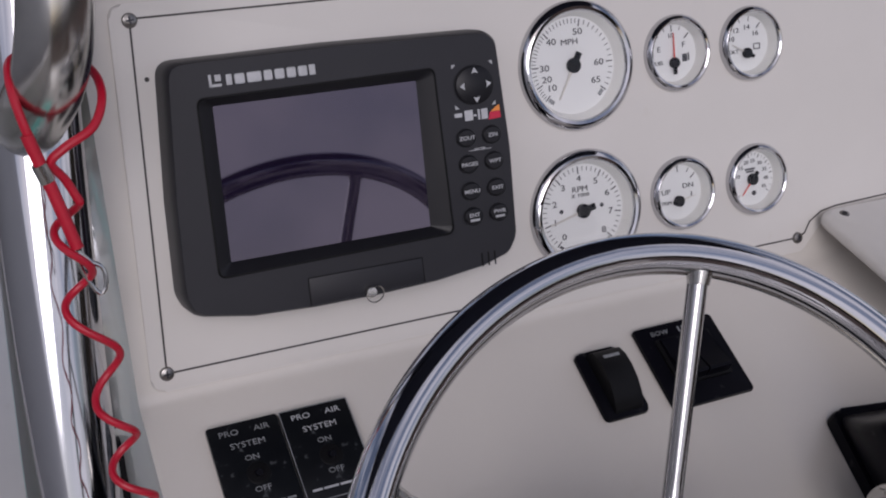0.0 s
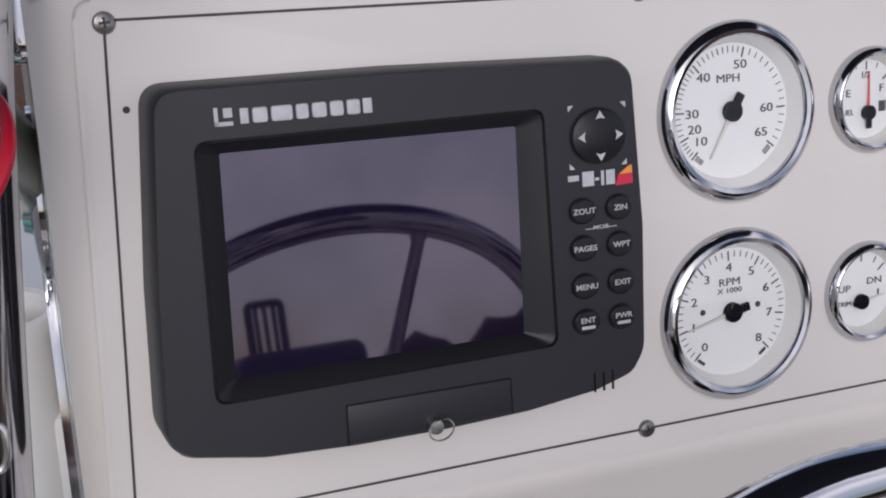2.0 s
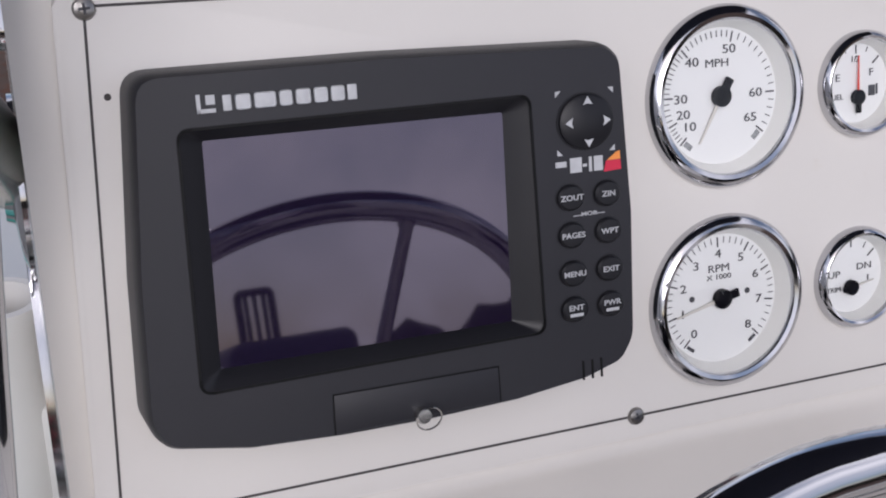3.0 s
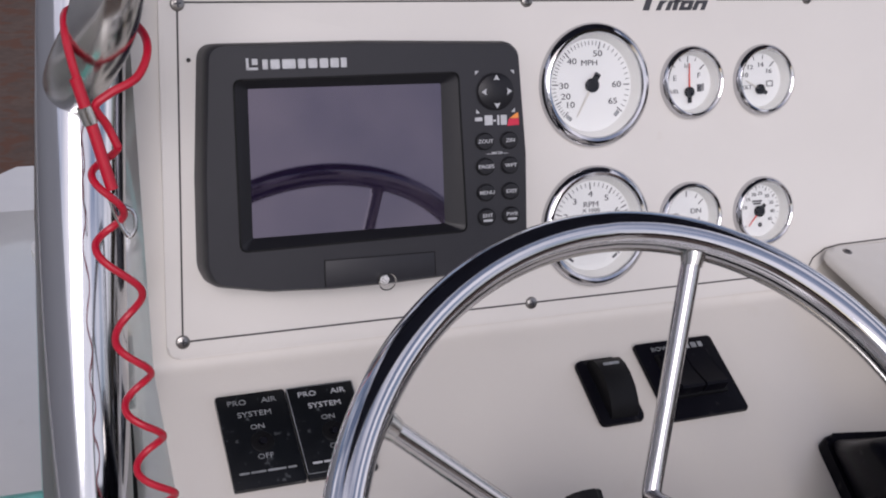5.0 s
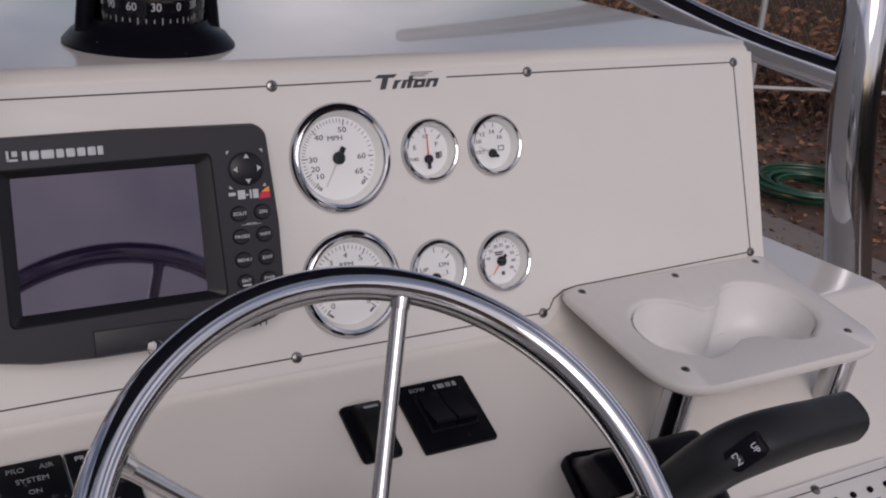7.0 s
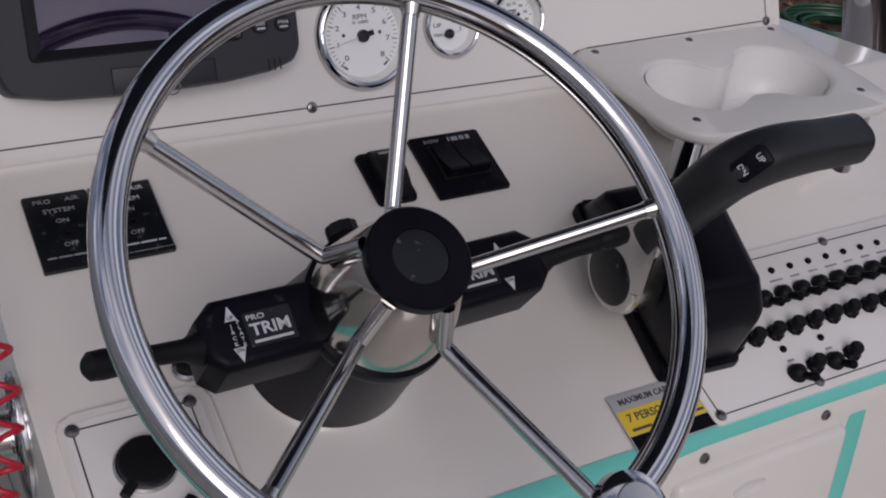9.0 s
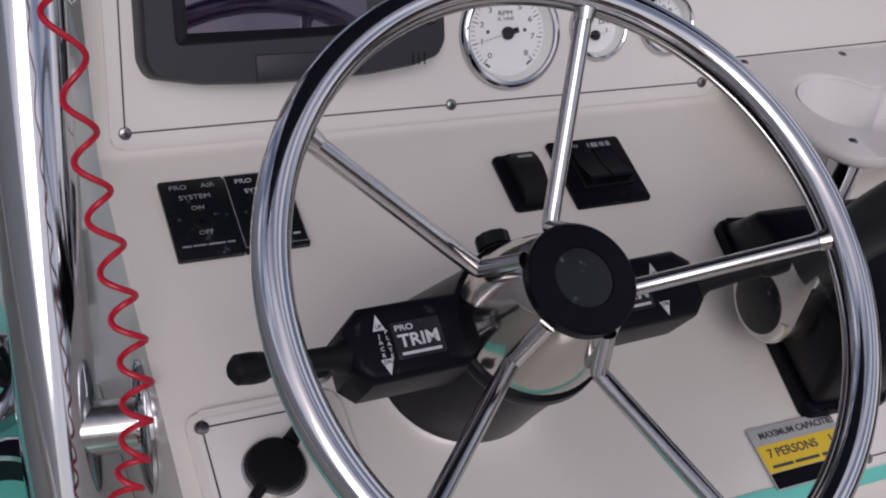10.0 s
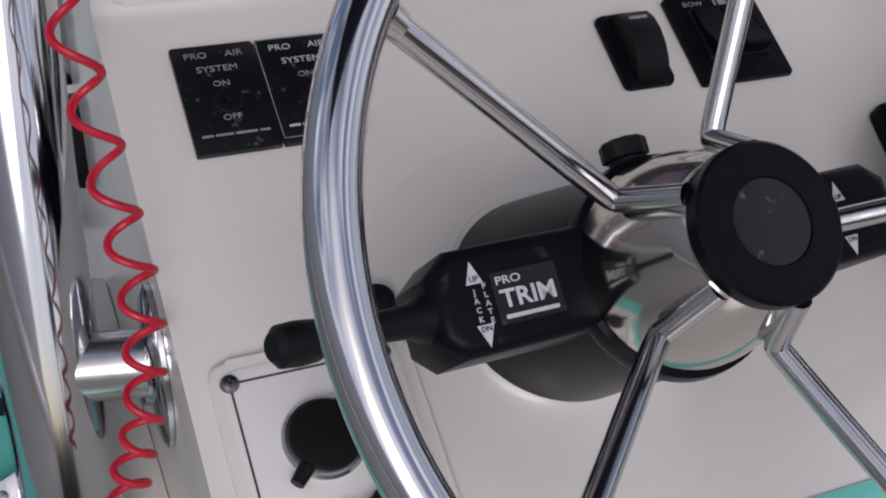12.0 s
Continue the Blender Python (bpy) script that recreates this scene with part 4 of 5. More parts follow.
# ---- small outlet panel ----
outlet = thing("outlet_panel", on_shelf(0.0, 0.0), "cream moulded outlet panel with dark border line", "panel")
part("moulding", prism(rect(-0.010, -0.392, 0.100, -0.238, 0.012), -0.002, 0.0035, 0.003, 3), GEL, outlet)
part("sheet", prism(rect(-0.004, -0.386, 0.092, -0.245, 0.008), 0.003, 0.0048, 0.001), PANELW, outlet)
part("border_line", strip([(0.0, -0.380), (0.0, -0.252), (0.084, -0.252), (0.084, -0.380), (0.0, -0.380)], 0.0012, 0.005), LINE, outlet)
for u, v in ((0.0, -0.252), (0.084, -0.252)):
    copy_thing(first, on_shelf(u, v, 0.0046))
for v in (-0.292, -0.350):
    o = thing("power_socket", on_shelf(0.040, v, 0.0046), "round black power socket with a hinged rubber cap", "socket", "power sockets")
    part("flange", lathe([(0.0225, 0), (0.0225, 0.002), (0.021, 0.0035), (0.0165, 0.004)], 36), STEEL if v > -0.3 else BLACK, o)
    part("cap", lathe([(0.0195, 0.002), (0.0195, 0.0075), (0.018, 0.009), (0.012, 0.0095), (0, 0.0098)], 36), RUBBER, o, "black rubber cap")
    part("cap_tab", tube([(-0.014, -0.014, 0.006), (-0.0215, -0.0215, 0.006)], [0.0045, 0.0038], 12), RUBBER, o)
    part("cap_hinge", tube([(0.014, 0.014, 0.006), (0.021, 0.021, 0.007)], [0.006, 0.005], 12), RUBBER, o)
button = thing("push_button", on_shelf(0.092, -0.222), "small round black push button in a steel ring", "button")
part("ring", lathe([(0.0115, 0), (0.0112, 0.003), (0.0085, 0.004)], 28), STEEL, button)
part("cap", lathe([(0.0088, 0.002), (0.0085, 0.008), (0.006, 0.0095), (0, 0.0097)], 24), RUBBER, button)

# ---- breaker and toggle panel ----
breakers = thing("breaker_board", on_shelf(0, 0), "off-white switch panel with dark border line", "switchboard")
part("sheet", prism(rect(0.488, -0.398, 0.850, -0.243, 0.008), -0.001, 0.003, 0.0015), PANELW, breakers)
part("border_line", strip([(0.497, -0.390), (0.497, -0.253), (0.842, -0.253), (0.842, -0.390), (0.497, -0.390)], 0.0012, 0.0031), LINE, breakers)
for u, v in ((0.731, -0.253), (0.497, -0.390), (0.613, -0.389), (0.842, -0.253), (0.842, -0.390), (0.731, -0.389)):
    copy_thing(first, on_shelf(u, v, 0.003))
bm = bmesh.new()
for k in range(9):
    box((0.648 + k * 0.0242 - 0.002, -0.281, 0.0031), (0.012 if k % 3 else 0.016, 0.0022, 0.0002), bm=bm)
for u in (0.600, 0.648):
    box((u, -0.362, 0.0031), (0.008, 0.0022, 0.0002), bm=bm)
tagged(part("legend_bars", bm, WORN_INK, breakers), "rows of tiny grey legends", kind="stuff")


def toggle(u, v, tilt):
    t = thing("toggle_switch", on_shelf(u, v, 0.003), "black toggle switch with a rubber boot", "toggle switch", "panel toggle switches")
    part("boot", lathe([(0.0092, 0), (0.0092, 0.003), (0.0075, 0.0055), (0.0060, 0.0085), (0.0040, 0.0100), (0, 0.0102)], 20), RUBBER, t)
    d = Vector((0.15, -1 if tilt else 1, 1.1)).normalized()
    part("lever", tube([d * 0.006, d * 0.016, d * 0.021, d * 0.023], [0.0030, 0.0042, 0.0046, 0.0030], 12), BLACK, t)
    return t


def breaker(u, v):
    t = thing("breaker_button", on_shelf(u, v, 0.003), "black push-button circuit breaker", "breaker", "circuit breakers")
    part("nut", lathe([(0.0088, 0), (0.0088, 0.003), (0.0070, 0.005)], 8), BLACK, t)
    part("plunger", lathe([(0.0068, 0.003), (0.0066, 0.012), (0.0050, 0.0142), (0, 0.0145)], 18), RUBBER, t)
    return t


def pilot(u, v):
    t = thing("pilot_light", on_shelf(u, v, 0.003), "tiny dark pilot light", "light", "pilot lights")
    part("lens", lathe([(0.0034, 0), (0.0032, 0.002), (0.002, 0.003), (0, 0.0032)], 14), BLACK, t)
    return t


tg, br, pl = toggle(0.617, -0.2975, True), breaker(0.5545, -0.333), pilot(0.648, -0.270)
for k in range(1, 10):
    copy_thing(tg, on_shelf(0.617 + 0.0242 * k, -0.2975, 0.003))
for k in range(1, 12):
    copy_thing(br, on_shelf(0.5545 + 0.0242 * k, -0.333, 0.003))
for k in range(1, 8):
    copy_thing(pl, on_shelf(0.648 + 0.0242 * k, -0.270, 0.003))
for u in (0.596, 0.643):
    copy_thing(tg, on_shelf(u, -0.376, 0.003)), copy_thing(br, on_shelf(u + 0.0235, -0.374, 0.003)), copy_thing(pl, on_shelf(u + 0.004, -0.350, 0.003))

# ---- capacity label ----
label = thing("capacity_label", on_shelf(0.452, -0.3705), "yellow, silver and black boat capacity label", "label")
part("label_sheet", prism(rect(-0.046, -0.026, 0.046, 0.026, 0.002), 0.001, 0.0016), SILVER, label)
part("yellow_band", prism(rect(-0.045, -0.012, 0.045, 0.011), 0.0016, 0.0019), YELLOW, label)
part("black_band", prism(rect(-0.045, -0.025, 0.045, -0.0125), 0.0016, 0.0019), BLACK, label)
bm = words("MAXIMUM CAPACITIES", 0.0078, (0, 0.0185, 0.0020), width=0.95)
words("7 PERSONS", 0.0100, (-0.014, 0.003, 0.0021), bm=bm), words("LBS.", 0.0100, (0.032, 0.003, 0.0021), bm=bm)
part("lettering", bm, INK, label)
bm = bmesh.new()
for a, l in ((-0.03, 0.02), (-0.006, 0.024), (0.022, 0.026)):
    box((a, -0.0075, 0.0020), (l, 0.0025, 0.0002), bm=bm)
part("fine_print", bm, INK, label)


# ---- drink tray ----
tray = thing("drink_tray", TRAY, "grey-white plastic drink tray on steel legs", "tray")
slab = rounded([(-0.139, 0.010), (-0.139, -0.180), (0.150, -0.180), (0.150, 0.010)], [0.012, 0.055, 0.04, 0.008], 8)
def lobe(u, waist):
    a = max(0.0, 0.047 ** 2 - (u + 0.056) ** 2) ** 0.5
    b = max(0.0, 0.050 ** 2 - (u - 0.066) ** 2) ** 0.5
    mid = waist if -0.07 < u < 0.08 else 0.0
    return (a ** 3 + b ** 3 + mid ** 3) ** (1 / 3)


well = []
for k in range(24):
    u = 0.0065 - 0.1094 * math.cos(math.pi * k / 24)
    well.append((u, -0.084 - lobe(u, 0.036) - 0.001))
for k in range(24):
    u = 0.0065 + 0.1094 * math.cos(math.pi * k / 24)
    well.append((u, -0.084 + lobe(u, 0.017) + 0.001))
bm = bmesh.new()
levels = []
for k, w in ((0.985, -0.012), (1.0, -0.009), (1.0, -0.003), (0.985, 0.0)):
    levels.append([bm.verts.new((0.005 + (u - 0.005) * k, -0.088 + (v + 0.088) * k, w)) for u, v in slab])
inner = []
for k, w in ((1.0, -0.012), (1.0, -0.008), (1.012, -0.0045), (1.035, -0.0018), (1.07, -0.0004), (1.10, 0.0)):
    inner.append([bm.verts.new((0.009 + (u - 0.009) * k, -0.088 + (v + 0.088) * k, w)) for u, v in well])
for rows in (levels, inner):
    for a, b in zip(rows, rows[1:]):
        for i in range(len(a)):
            bm.faces.new((a[i], a[(i + 1) % len(a)], b[(i + 1) % len(a)], b[i]))
for a, b in ((levels[0], inner[0]), (levels[-1], inner[-1])):
    ed = [bm.edges.get((r[i], r[(i + 1) % len(r)])) for r in (a, b) for i in range(len(r))]
    bmesh.ops.triangle_fill(bm, edges=ed, use_beauty=True)
part("top", bm, STARBOARD, tray, "grey-white board with a waisted cut-out", angle=60)
bm = bmesh.new()
rows = []
for k, w in ((1.0, -0.004), (0.96, -0.030), (0.90, -0.048), (0.78, -0.056), (0.0, -0.057)):
    rows.append([bm.verts.new((0.009 + (u - 0.009) * k, -0.088 + (v + 0.088) * k, w)) for u, v in well] if k else [bm.verts.new((0.009, -0.088, w))])
for a, b in zip(rows, rows[1:]):
    for i in range(len(a)):
        j = (i + 1) % len(a)
        bm.faces.new((a[i], a[j], b[j], b[i]) if len(b) > 1 else (a[i], a[j], b[0]))
part("cup_well", bm, WHITE_PVC, tray, "white moulded double cup well", angle=60)
for u, v in ((-0.107, -0.152), (0.121, -0.150)):
    part("leg", lathe([(0.0180, -0.012), (0.0180, -0.014), (0.0160, -0.016), (0.0160, -0.085), (0.017, -0.088), (0.017, -0.15)], 28, m=Matrix.Translation((u, v, 0))), CHROME, tray, "polished steel leg")
for u, v in ((-0.118, 0.0), (0.008, 0.0), (0.128, 0.0), (-0.104, -0.148), (0.121, -0.146)):
    copy_thing(first, TRAY @ pose(u, v, -0.0018))

# ---- throttle ----
thr = thing("throttle_control", SHELF, "black side-mount throttle with a chrome hub and charcoal grip", "throttle")
part("mount_plate", prism(rounded([(0.462, -0.347), (0.545, -0.352), (0.600, -0.165), (0.485, -0.150)], 0.010), 0, 0.012, 0.004), BLACK, thr)


def throttle_housing():
    # six-sided box with sloping walls and rounded edges
    bm = bmesh.new()
    foot = [bm.verts.new(p) for p in ((0.466, -0.343, 0.010), (0.540, -0.348, 0.010), (0.596, -0.170, 0.010), (0.488, -0.155, 0.010))]
    waist = [bm.verts.new(p) for p in ((0.460, -0.338, 0.060), (0.540, -0.346, 0.072), (0.592, -0.186, 0.055), (0.466, -0.180, 0.050))]
    head = [bm.verts.new(p) for p in ((0.455, -0.322, 0.105), (0.523, -0.330, 0.110), (0.570, -0.202, 0.090), (0.456, -0.197, 0.085))]
    bm.faces.new(head), bm.faces.new(foot[::-1])
    for lo, hi in ((foot, waist), (waist, head)):
        for i in range(4):
            bm.faces.new((lo[i], lo[(i + 1) % 4], hi[(i + 1) % 4], hi[i]))
    bmesh.ops.bevel(bm, geom=bm.edges[:], offset=0.008, segments=3, affect="EDGES", profile=0.5)
    return bm


part("housing", throttle_housing(), BLACK, thr, "black throttle housing", angle=50)
# the lever lies in a plane across the shelf: its outline is a round hub that runs into a tapering arm
HUB_V, HUB_W, HUB_R = -0.268, 0.064, 0.0345
lever = [(HUB_V + HUB_R * math.cos(radians(a)), HUB_W + HUB_R * math.sin(radians(a))) for a in range(150, 391, 12)]
lever += [(-0.258, 0.100), (-0.262, 0.128), (-0.266, 0.150), (-0.292, 0.150), (-0.296, 0.120)]
side_on = Matrix(((0, 0, -1, 0.455), (1, 0, 0, 0), (0, 1, 0, 0), (0, 0, 0, 1)))
hub = part("lever_arm", prism(lever, -0.002, 0.026, 0.007, 4, m=side_on), STEEL, thr, "satin chrome lever with a round hub", angle=50)
ax = Matrix.Translation((0.4295, HUB_V, HUB_W)) @ Matrix.Rotation(radians(-90), 4, "Y")
part("hub_disc", lathe([(0.0262, -0.002), (0.0258, 0.0014), (0.024, 0.0024), (0, 0.0026)], 44, m=ax), SCUFF, hub, "dark disc with thin bright rim")
gp = smooth_path([(0.443, -0.277, 0.118), (0.446, -0.284, 0.160), (0.451, -0.291, 0.196), (0.459, -0.296, 0.217), (0.477, -0.299, 0.228), (0.505, -0.300, 0.231), (0.535, -0.300, 0.230), (0.560, -0.300, 0.229), (0.566, -0.300, 0.229), (0.569, -0.300, 0.229)], 6)


def grip_body(axis):
    # a rounded, flat-sided handle along the axis
    bm, rows, n = bmesh.new(), [], 28
    for i, p in enumerate(axis):
        f = i / (len(axis) - 1)
        d = (axis[min(i + 1, len(axis) - 1)] - axis[max(i - 1, 0)]).normalized()
        side = Vector((0, 1, 0))
        side = (side - d * side.dot(d)).normalized()
        up = d.cross(side)
        r = 0.0172 + 0.0022 * math.sin(min(1, f * 1.6) * math.pi)
        if f > 0.90:
            r *= max(0.30, (1 - ((f - 0.90) / 0.10) ** 2.5 * 0.75))
        ring = []
        for k in range(n):
            a = 2 * math.pi * k / n
            c, sn = math.cos(a), math.sin(a)
            e = 0.72
            ring.append(bm.verts.new(p + side * (r * 1.04 * math.copysign(abs(c) ** e, c)) + up * (r * math.copysign(abs(sn) ** e, sn))))
        rows.append(ring)
    for a, b in zip(rows, rows[1:]):
        for k in range(n):
            bm.faces.new((a[k], a[(k + 1) % n], b[(k + 1) % n], b[k]))
    bm.faces.new(rows[0][::-1]), bm.faces.new(rows[-1])
    return bm


grip = part("grip", grip_body(gp), GRIP, thr, "charcoal angled hand grip", angle=50)
tm = frame_at((0.4535, -0.3070, 0.2330), (0.50, -0.10, 0.80), (-0.72, -0.42, 0.48))
tb = part("trim_button", prism(rect(-0.0145, -0.0085, 0.0145, 0.0085, 0.004), -0.006, 0.0035, 0.0015, m=tm), BLACK, grip, "black trim rocker")
own = words("UP", 0.0060, (0.0075, 0.0, 0.0037), turn=-90, width=1.0)
words("DN", 0.0060, (-0.0075, 0.0, 0.0037), turn=-90, bm=own)
own.transform(tm)
part("trim_lettering", own, WHITE_INK, tb)


# ---- T-top leg, its stand-off feet and the red safety lanyard ----
leg = thing("hardtop_leg", PANEL, "polished stainless tube leg beside the console", "pipe")
axis = [(-0.0740 + 0.0551 * z + 0.0895 * z * z, -0.060 + 0.1049 * z, z) for z in [-0.74 + 0.06 * k for k in range(30)]]
part("tube", tube(axis, 0.0288, 32), CHROME, leg, "polished steel tube")
elbow = smooth_path([(-0.040, -0.150, 0.62), (-0.042, -0.185, 0.40), (-0.045, -0.190, 0.30), (-0.051, -0.186, 0.245), (-0.058, -0.172, 0.216), (-0.066, -0.140, 0.198), (-0.067, -0.090, 0.190), (-0.065, -0.045, 0.190)], 8)
part("branch_tube", tube(elbow, 0.0190, 24), STEEL, leg, "satin steel branch tube welded on")
for base, y0, z0, wide in (((-0.086, -0.082, -0.205), -0.100, -0.208, 0.66), ((-0.064, -0.036, 0.235), 0.160, 0.150, 0.90)):
    part("stand_off", tube([base, (-0.027, y0, z0 + 0.004)], 0.0205, 24), STEEL, leg, "steel stand-off tube")
    fl = lathe([(0.052, 0), (0.052, 0.003), (0.046, 0.0055), (0.024, 0.0075), (0.022, 0.012)], 40, m=frame_at((-0.0225, y0, z0), (0, 1, 0), (-1, 0, 0)) @ Matrix.Diagonal((wide, 1.0, 1, 1)))
    part("mount_flange", fl, CHROME, leg, "polished oval mounting flange")

trim_plate = thing("side_plate", PANEL, "narrow polished steel plate on the console's side", "plate")
edge = [(0.017 * math.cos(radians(a)), 0.0985 * math.sin(radians(a))) for a in range(0, 360, 10)]
part("plate", prism(edge, 0, 0.0055, 0.0022, 3, m=frame_at((-0.0223, 0.203, -0.002), (0, 1, 0), (-1, 0, 0))), CHROME, trim_plate)

slot = thing("pull_latch", PANEL, "narrow black pull latch on the console's side", "latch")
part("latch_body", prism(rect(-0.016, -0.037, 0.016, 0.037, 0.012), 0, 0.009, 0.003, m=frame_at((-0.022, 0.193, -0.143), (0, -1, 0), (-1, 0, 0))), RUBBER, slot)

key = thing("safety_key_lamp", PANEL, "chrome and black fitting on the console's side", "fitting")
part("plate", prism(rect(-0.014, -0.035, 0.014, 0.035, 0.010), 0, 0.008, 0.003, m=frame_at((-0.022, 0.02, 0.262), (0, -1, 0), (-1, 0, 0))), CHROME, key)
part("insert", prism(rect(-0.008, -0.014, 0.008, 0.014, 0.003), 0.006, 0.0105, 0.001, m=frame_at((-0.022, 0.02, 0.262), (0, -1, 0), (-1, 0, 0))), RUBBER, key)

cord = thing("safety_lanyard", PANEL, "coiled red vinyl safety lanyard with steel clip", "lanyard")
turns = [(-0.0525, 0.151), (-0.0680, 0.136), (-0.0520, 0.113), (-0.0690, 0.095), (-0.0450, 0.066), (-0.0620, 0.040), (-0.0435, 0.019), (-0.0595, 0.0), (-0.0390, -0.0195), (-0.0555, -0.0375), (-0.0345, -0.0555), (-0.0515, -0.074), (-0.0305, -0.091), (-0.0480, -0.106), (-0.0270, -0.122), (-0.0455, -0.136), (-0.0260, -0.152), (-0.0470, -0.165), (-0.0290, -0.179), (-0.0500, -0.189), (-0.0340, -0.207), (-0.0550, -0.211), (-0.0400, -0.226), (-0.0620, -0.230), (-0.0450, -0.242), (-0.0670, -0.250), (-0.0500, -0.262)]
line = []
for i in range(len(turns) - 1):
    (a, b), (c, d) = turns[i], turns[i + 1]
    for k in range(12):
        t = k / 12
        f = 0.5 - 0.5 * math.cos(math.pi * t)
        line.append((a + (c - a) * f, -0.168 + 0.008 * math.sin(math.pi * (i + t)), b + (d - b) * t))
part("coil", tube(line, 0.0022, 10), RED, cord, "red vinyl coil")
loop = smooth_path([(-0.0680, -0.176, 0.172), (-0.0745, -0.180, 0.198), (-0.0765, -0.174, 0.218), (-0.072, -0.158, 0.228), (-0.054, -0.138, 0.228), (-0.036, -0.150, 0.220), (-0.0325, -0.168, 0.206), (-0.040, -0.176, 0.190), (-0.056, -0.178, 0.181), (-0.064, -0.176, 0.174), (-0.058, -0.170, 0.164), (-0.0525, -0.168, 0.151)], 8)
part("loop", tube(loop, 0.0024, 10), RED, cord)
part("sleeve", tube([(-0.0735, -0.180, 0.190), (-0.0655, -0.176, 0.160), (-0.0580, -0.174, 0.128)], 0.0034, 12), RED, cord, "red sleeve on the cord")
part("crimp", tube([(-0.0700, -0.1785, 0.1745), (-0.0670, -0.1765, 0.1650)], 0.0041, 14), STEEL, cord, "steel crimp")
hook = smooth_path([(-0.060, -0.166, 0.128), (-0.056, -0.164, 0.112), (-0.050, -0.163, 0.100), (-0.046, -0.163, 0.103), (-0.046, -0.163, 0.113), (-0.052, -0.163, 0.118), (-0.057, -0.164, 0.124)], 6)
part("hook", tube(hook, 0.0013, 8), STEEL, cord, "steel snap hook")

# ---- fittings along the port side ----
holder = thing("rod_holder", pose(-0.053, 0.42, 0.72), "white plastic rod holder tube on the console's side", "rod holder")
part("tube", lathe([(0.030, -0.24), (0.030, 0.10), (0.034, 0.112), (0.034, 0.120), (0.027, 0.120), (0.026, 0.0), (0, 0)], 36), WHITE_PVC, holder)
part("bracket", box((0.030, 0, -0.05), (0.03, 0.05, 0.14), 0.008), WHITE_PVC, holder)


def cup_seat(x, y, z):
    o = thing("rod_holder", pose(x, y, z, 28, -8, 0), "chromed rod holder set in the teal side rack", "rod holder", "side rod holders")
    part("flange", lathe([(0.050, -0.030), (0.050, 0.020), (0.045, 0.024), (0.032, 0.025), (0.030, 0.020)], 40, m=Matrix.Diagonal((1.15, 0.95, 1, 1))), CHROME, o)
    part("liner", lathe([(0.0315, 0.023), (0.029, 0.004), (0.026, -0.012), (0.0, -0.016)], 32, m=Matrix.Diagonal((1.15, 0.95, 1, 1))), RUBBER, o, "black liner")
    for a in (40, 160, 280):
        part("rivet", lathe([(0.004, 0.023), (0.0035, 0.0265), (0, 0.027)], 10, m=Matrix.Translation((0.046 * math.cos(radians(a)), 0.039 * math.sin(radians(a)), 0))), STEEL, o)
    return o


rack = thing("rod_rack", pose(0, 0, 0), "rounded teal gelcoat rod rack on the console's side", "rod rack")
part("rack_body", shell_part([(-0.40, 0.40), (-0.40, 0.60), (-0.30, 0.655), (0.06, 0.735), (0.17, 0.735), (0.17, 0.40)], [0.03, 0.06, 0.1, 0.08, 0.06, 0.03], -0.265, -0.098, 0.035), TEAL, rack)
part("rack_bracket", box((-0.060, -0.06, 0.56), (0.08, 0.30, 0.20), 0.01), GEL, rack, "cream moulded bracket")
part("side_strip", box((-0.175, 0.85, 0.60), (0.045, 1.4, 0.05), 0.015), TEAL, rack, "teal moulded strip")
cup_seat(-0.138, 0.0, 0.730), cup_seat(-0.128, -0.115, 0.700)

# ---- cabinet front ----
front = thing("cabinet_hatch", pose(0.545, -0.372, 0.43), "cream hatch with teal border on the console's front", "hatch")
part("border", box((0.112, 0.004, 0.055), (0.030, 0.020, 0.52), 0.006), TEAL, front, "teal painted border")
door = part("door", box((-0.004, -0.004, 0.055), (0.200, 0.020, 0.50), 0.008, 3), GEL, front, "cream hatch door")
part("finger_pull", lathe([(0.020, -0.001), (0.019, 0.0015), (0.015, 0.0010), (0, -0.0005)], 32, m=frame_at((-0.020, -0.0138, 0.278), (1, 0, 0), (0, -1, 0)) @ Matrix.Diagonal((1.0, 0.42, 1, 1))), STARBOARD, door, "shallow grey finger pull")
for x in (0.471, 0.612):
    copy_thing(first, frame_at((x, -0.3775, 0.7515), (1, 0, 0), (0, -1, 0)))
stripe = thing("accent_stripe", SHELF, "teal gelcoat accent stripe along the shelf's lower edge", "stripe")
roll = ((-0.392, -0.0002), (-0.3975, -0.0004), (-0.4010, -0.0012), (-0.4045, -0.0024), (-0.4072, -0.0040), (-0.4125, -0.0105), (-0.4170, -0.0165), (-0.4295, -0.0465))
bm = bmesh.new()
grid = []
for i in range(45):
    u = 0.01 + 0.84 * i / 44
    f = min(1.0, max(0.0, (u - 0.34) / 0.12))
    top = -0.388 - 0.008 * f
    row = []
    for v, w in roll:
        if v < -0.4072:
            v, w = v + (-0.4072 - v) * f * 0.97, w + (-0.0040 - w) * f * 0.97
        row.append(bm.verts.new((u, min(v, top) if v > -0.394 else v, w)))
    grid.append(row)
for a, b in zip(grid, grid[1:]):
    for k in range(len(roll) - 1):
        bm.faces.new((a[k], a[k + 1], b[k + 1], b[k]))
part("stripe_band", bm, TEAL, stripe, angle=60)

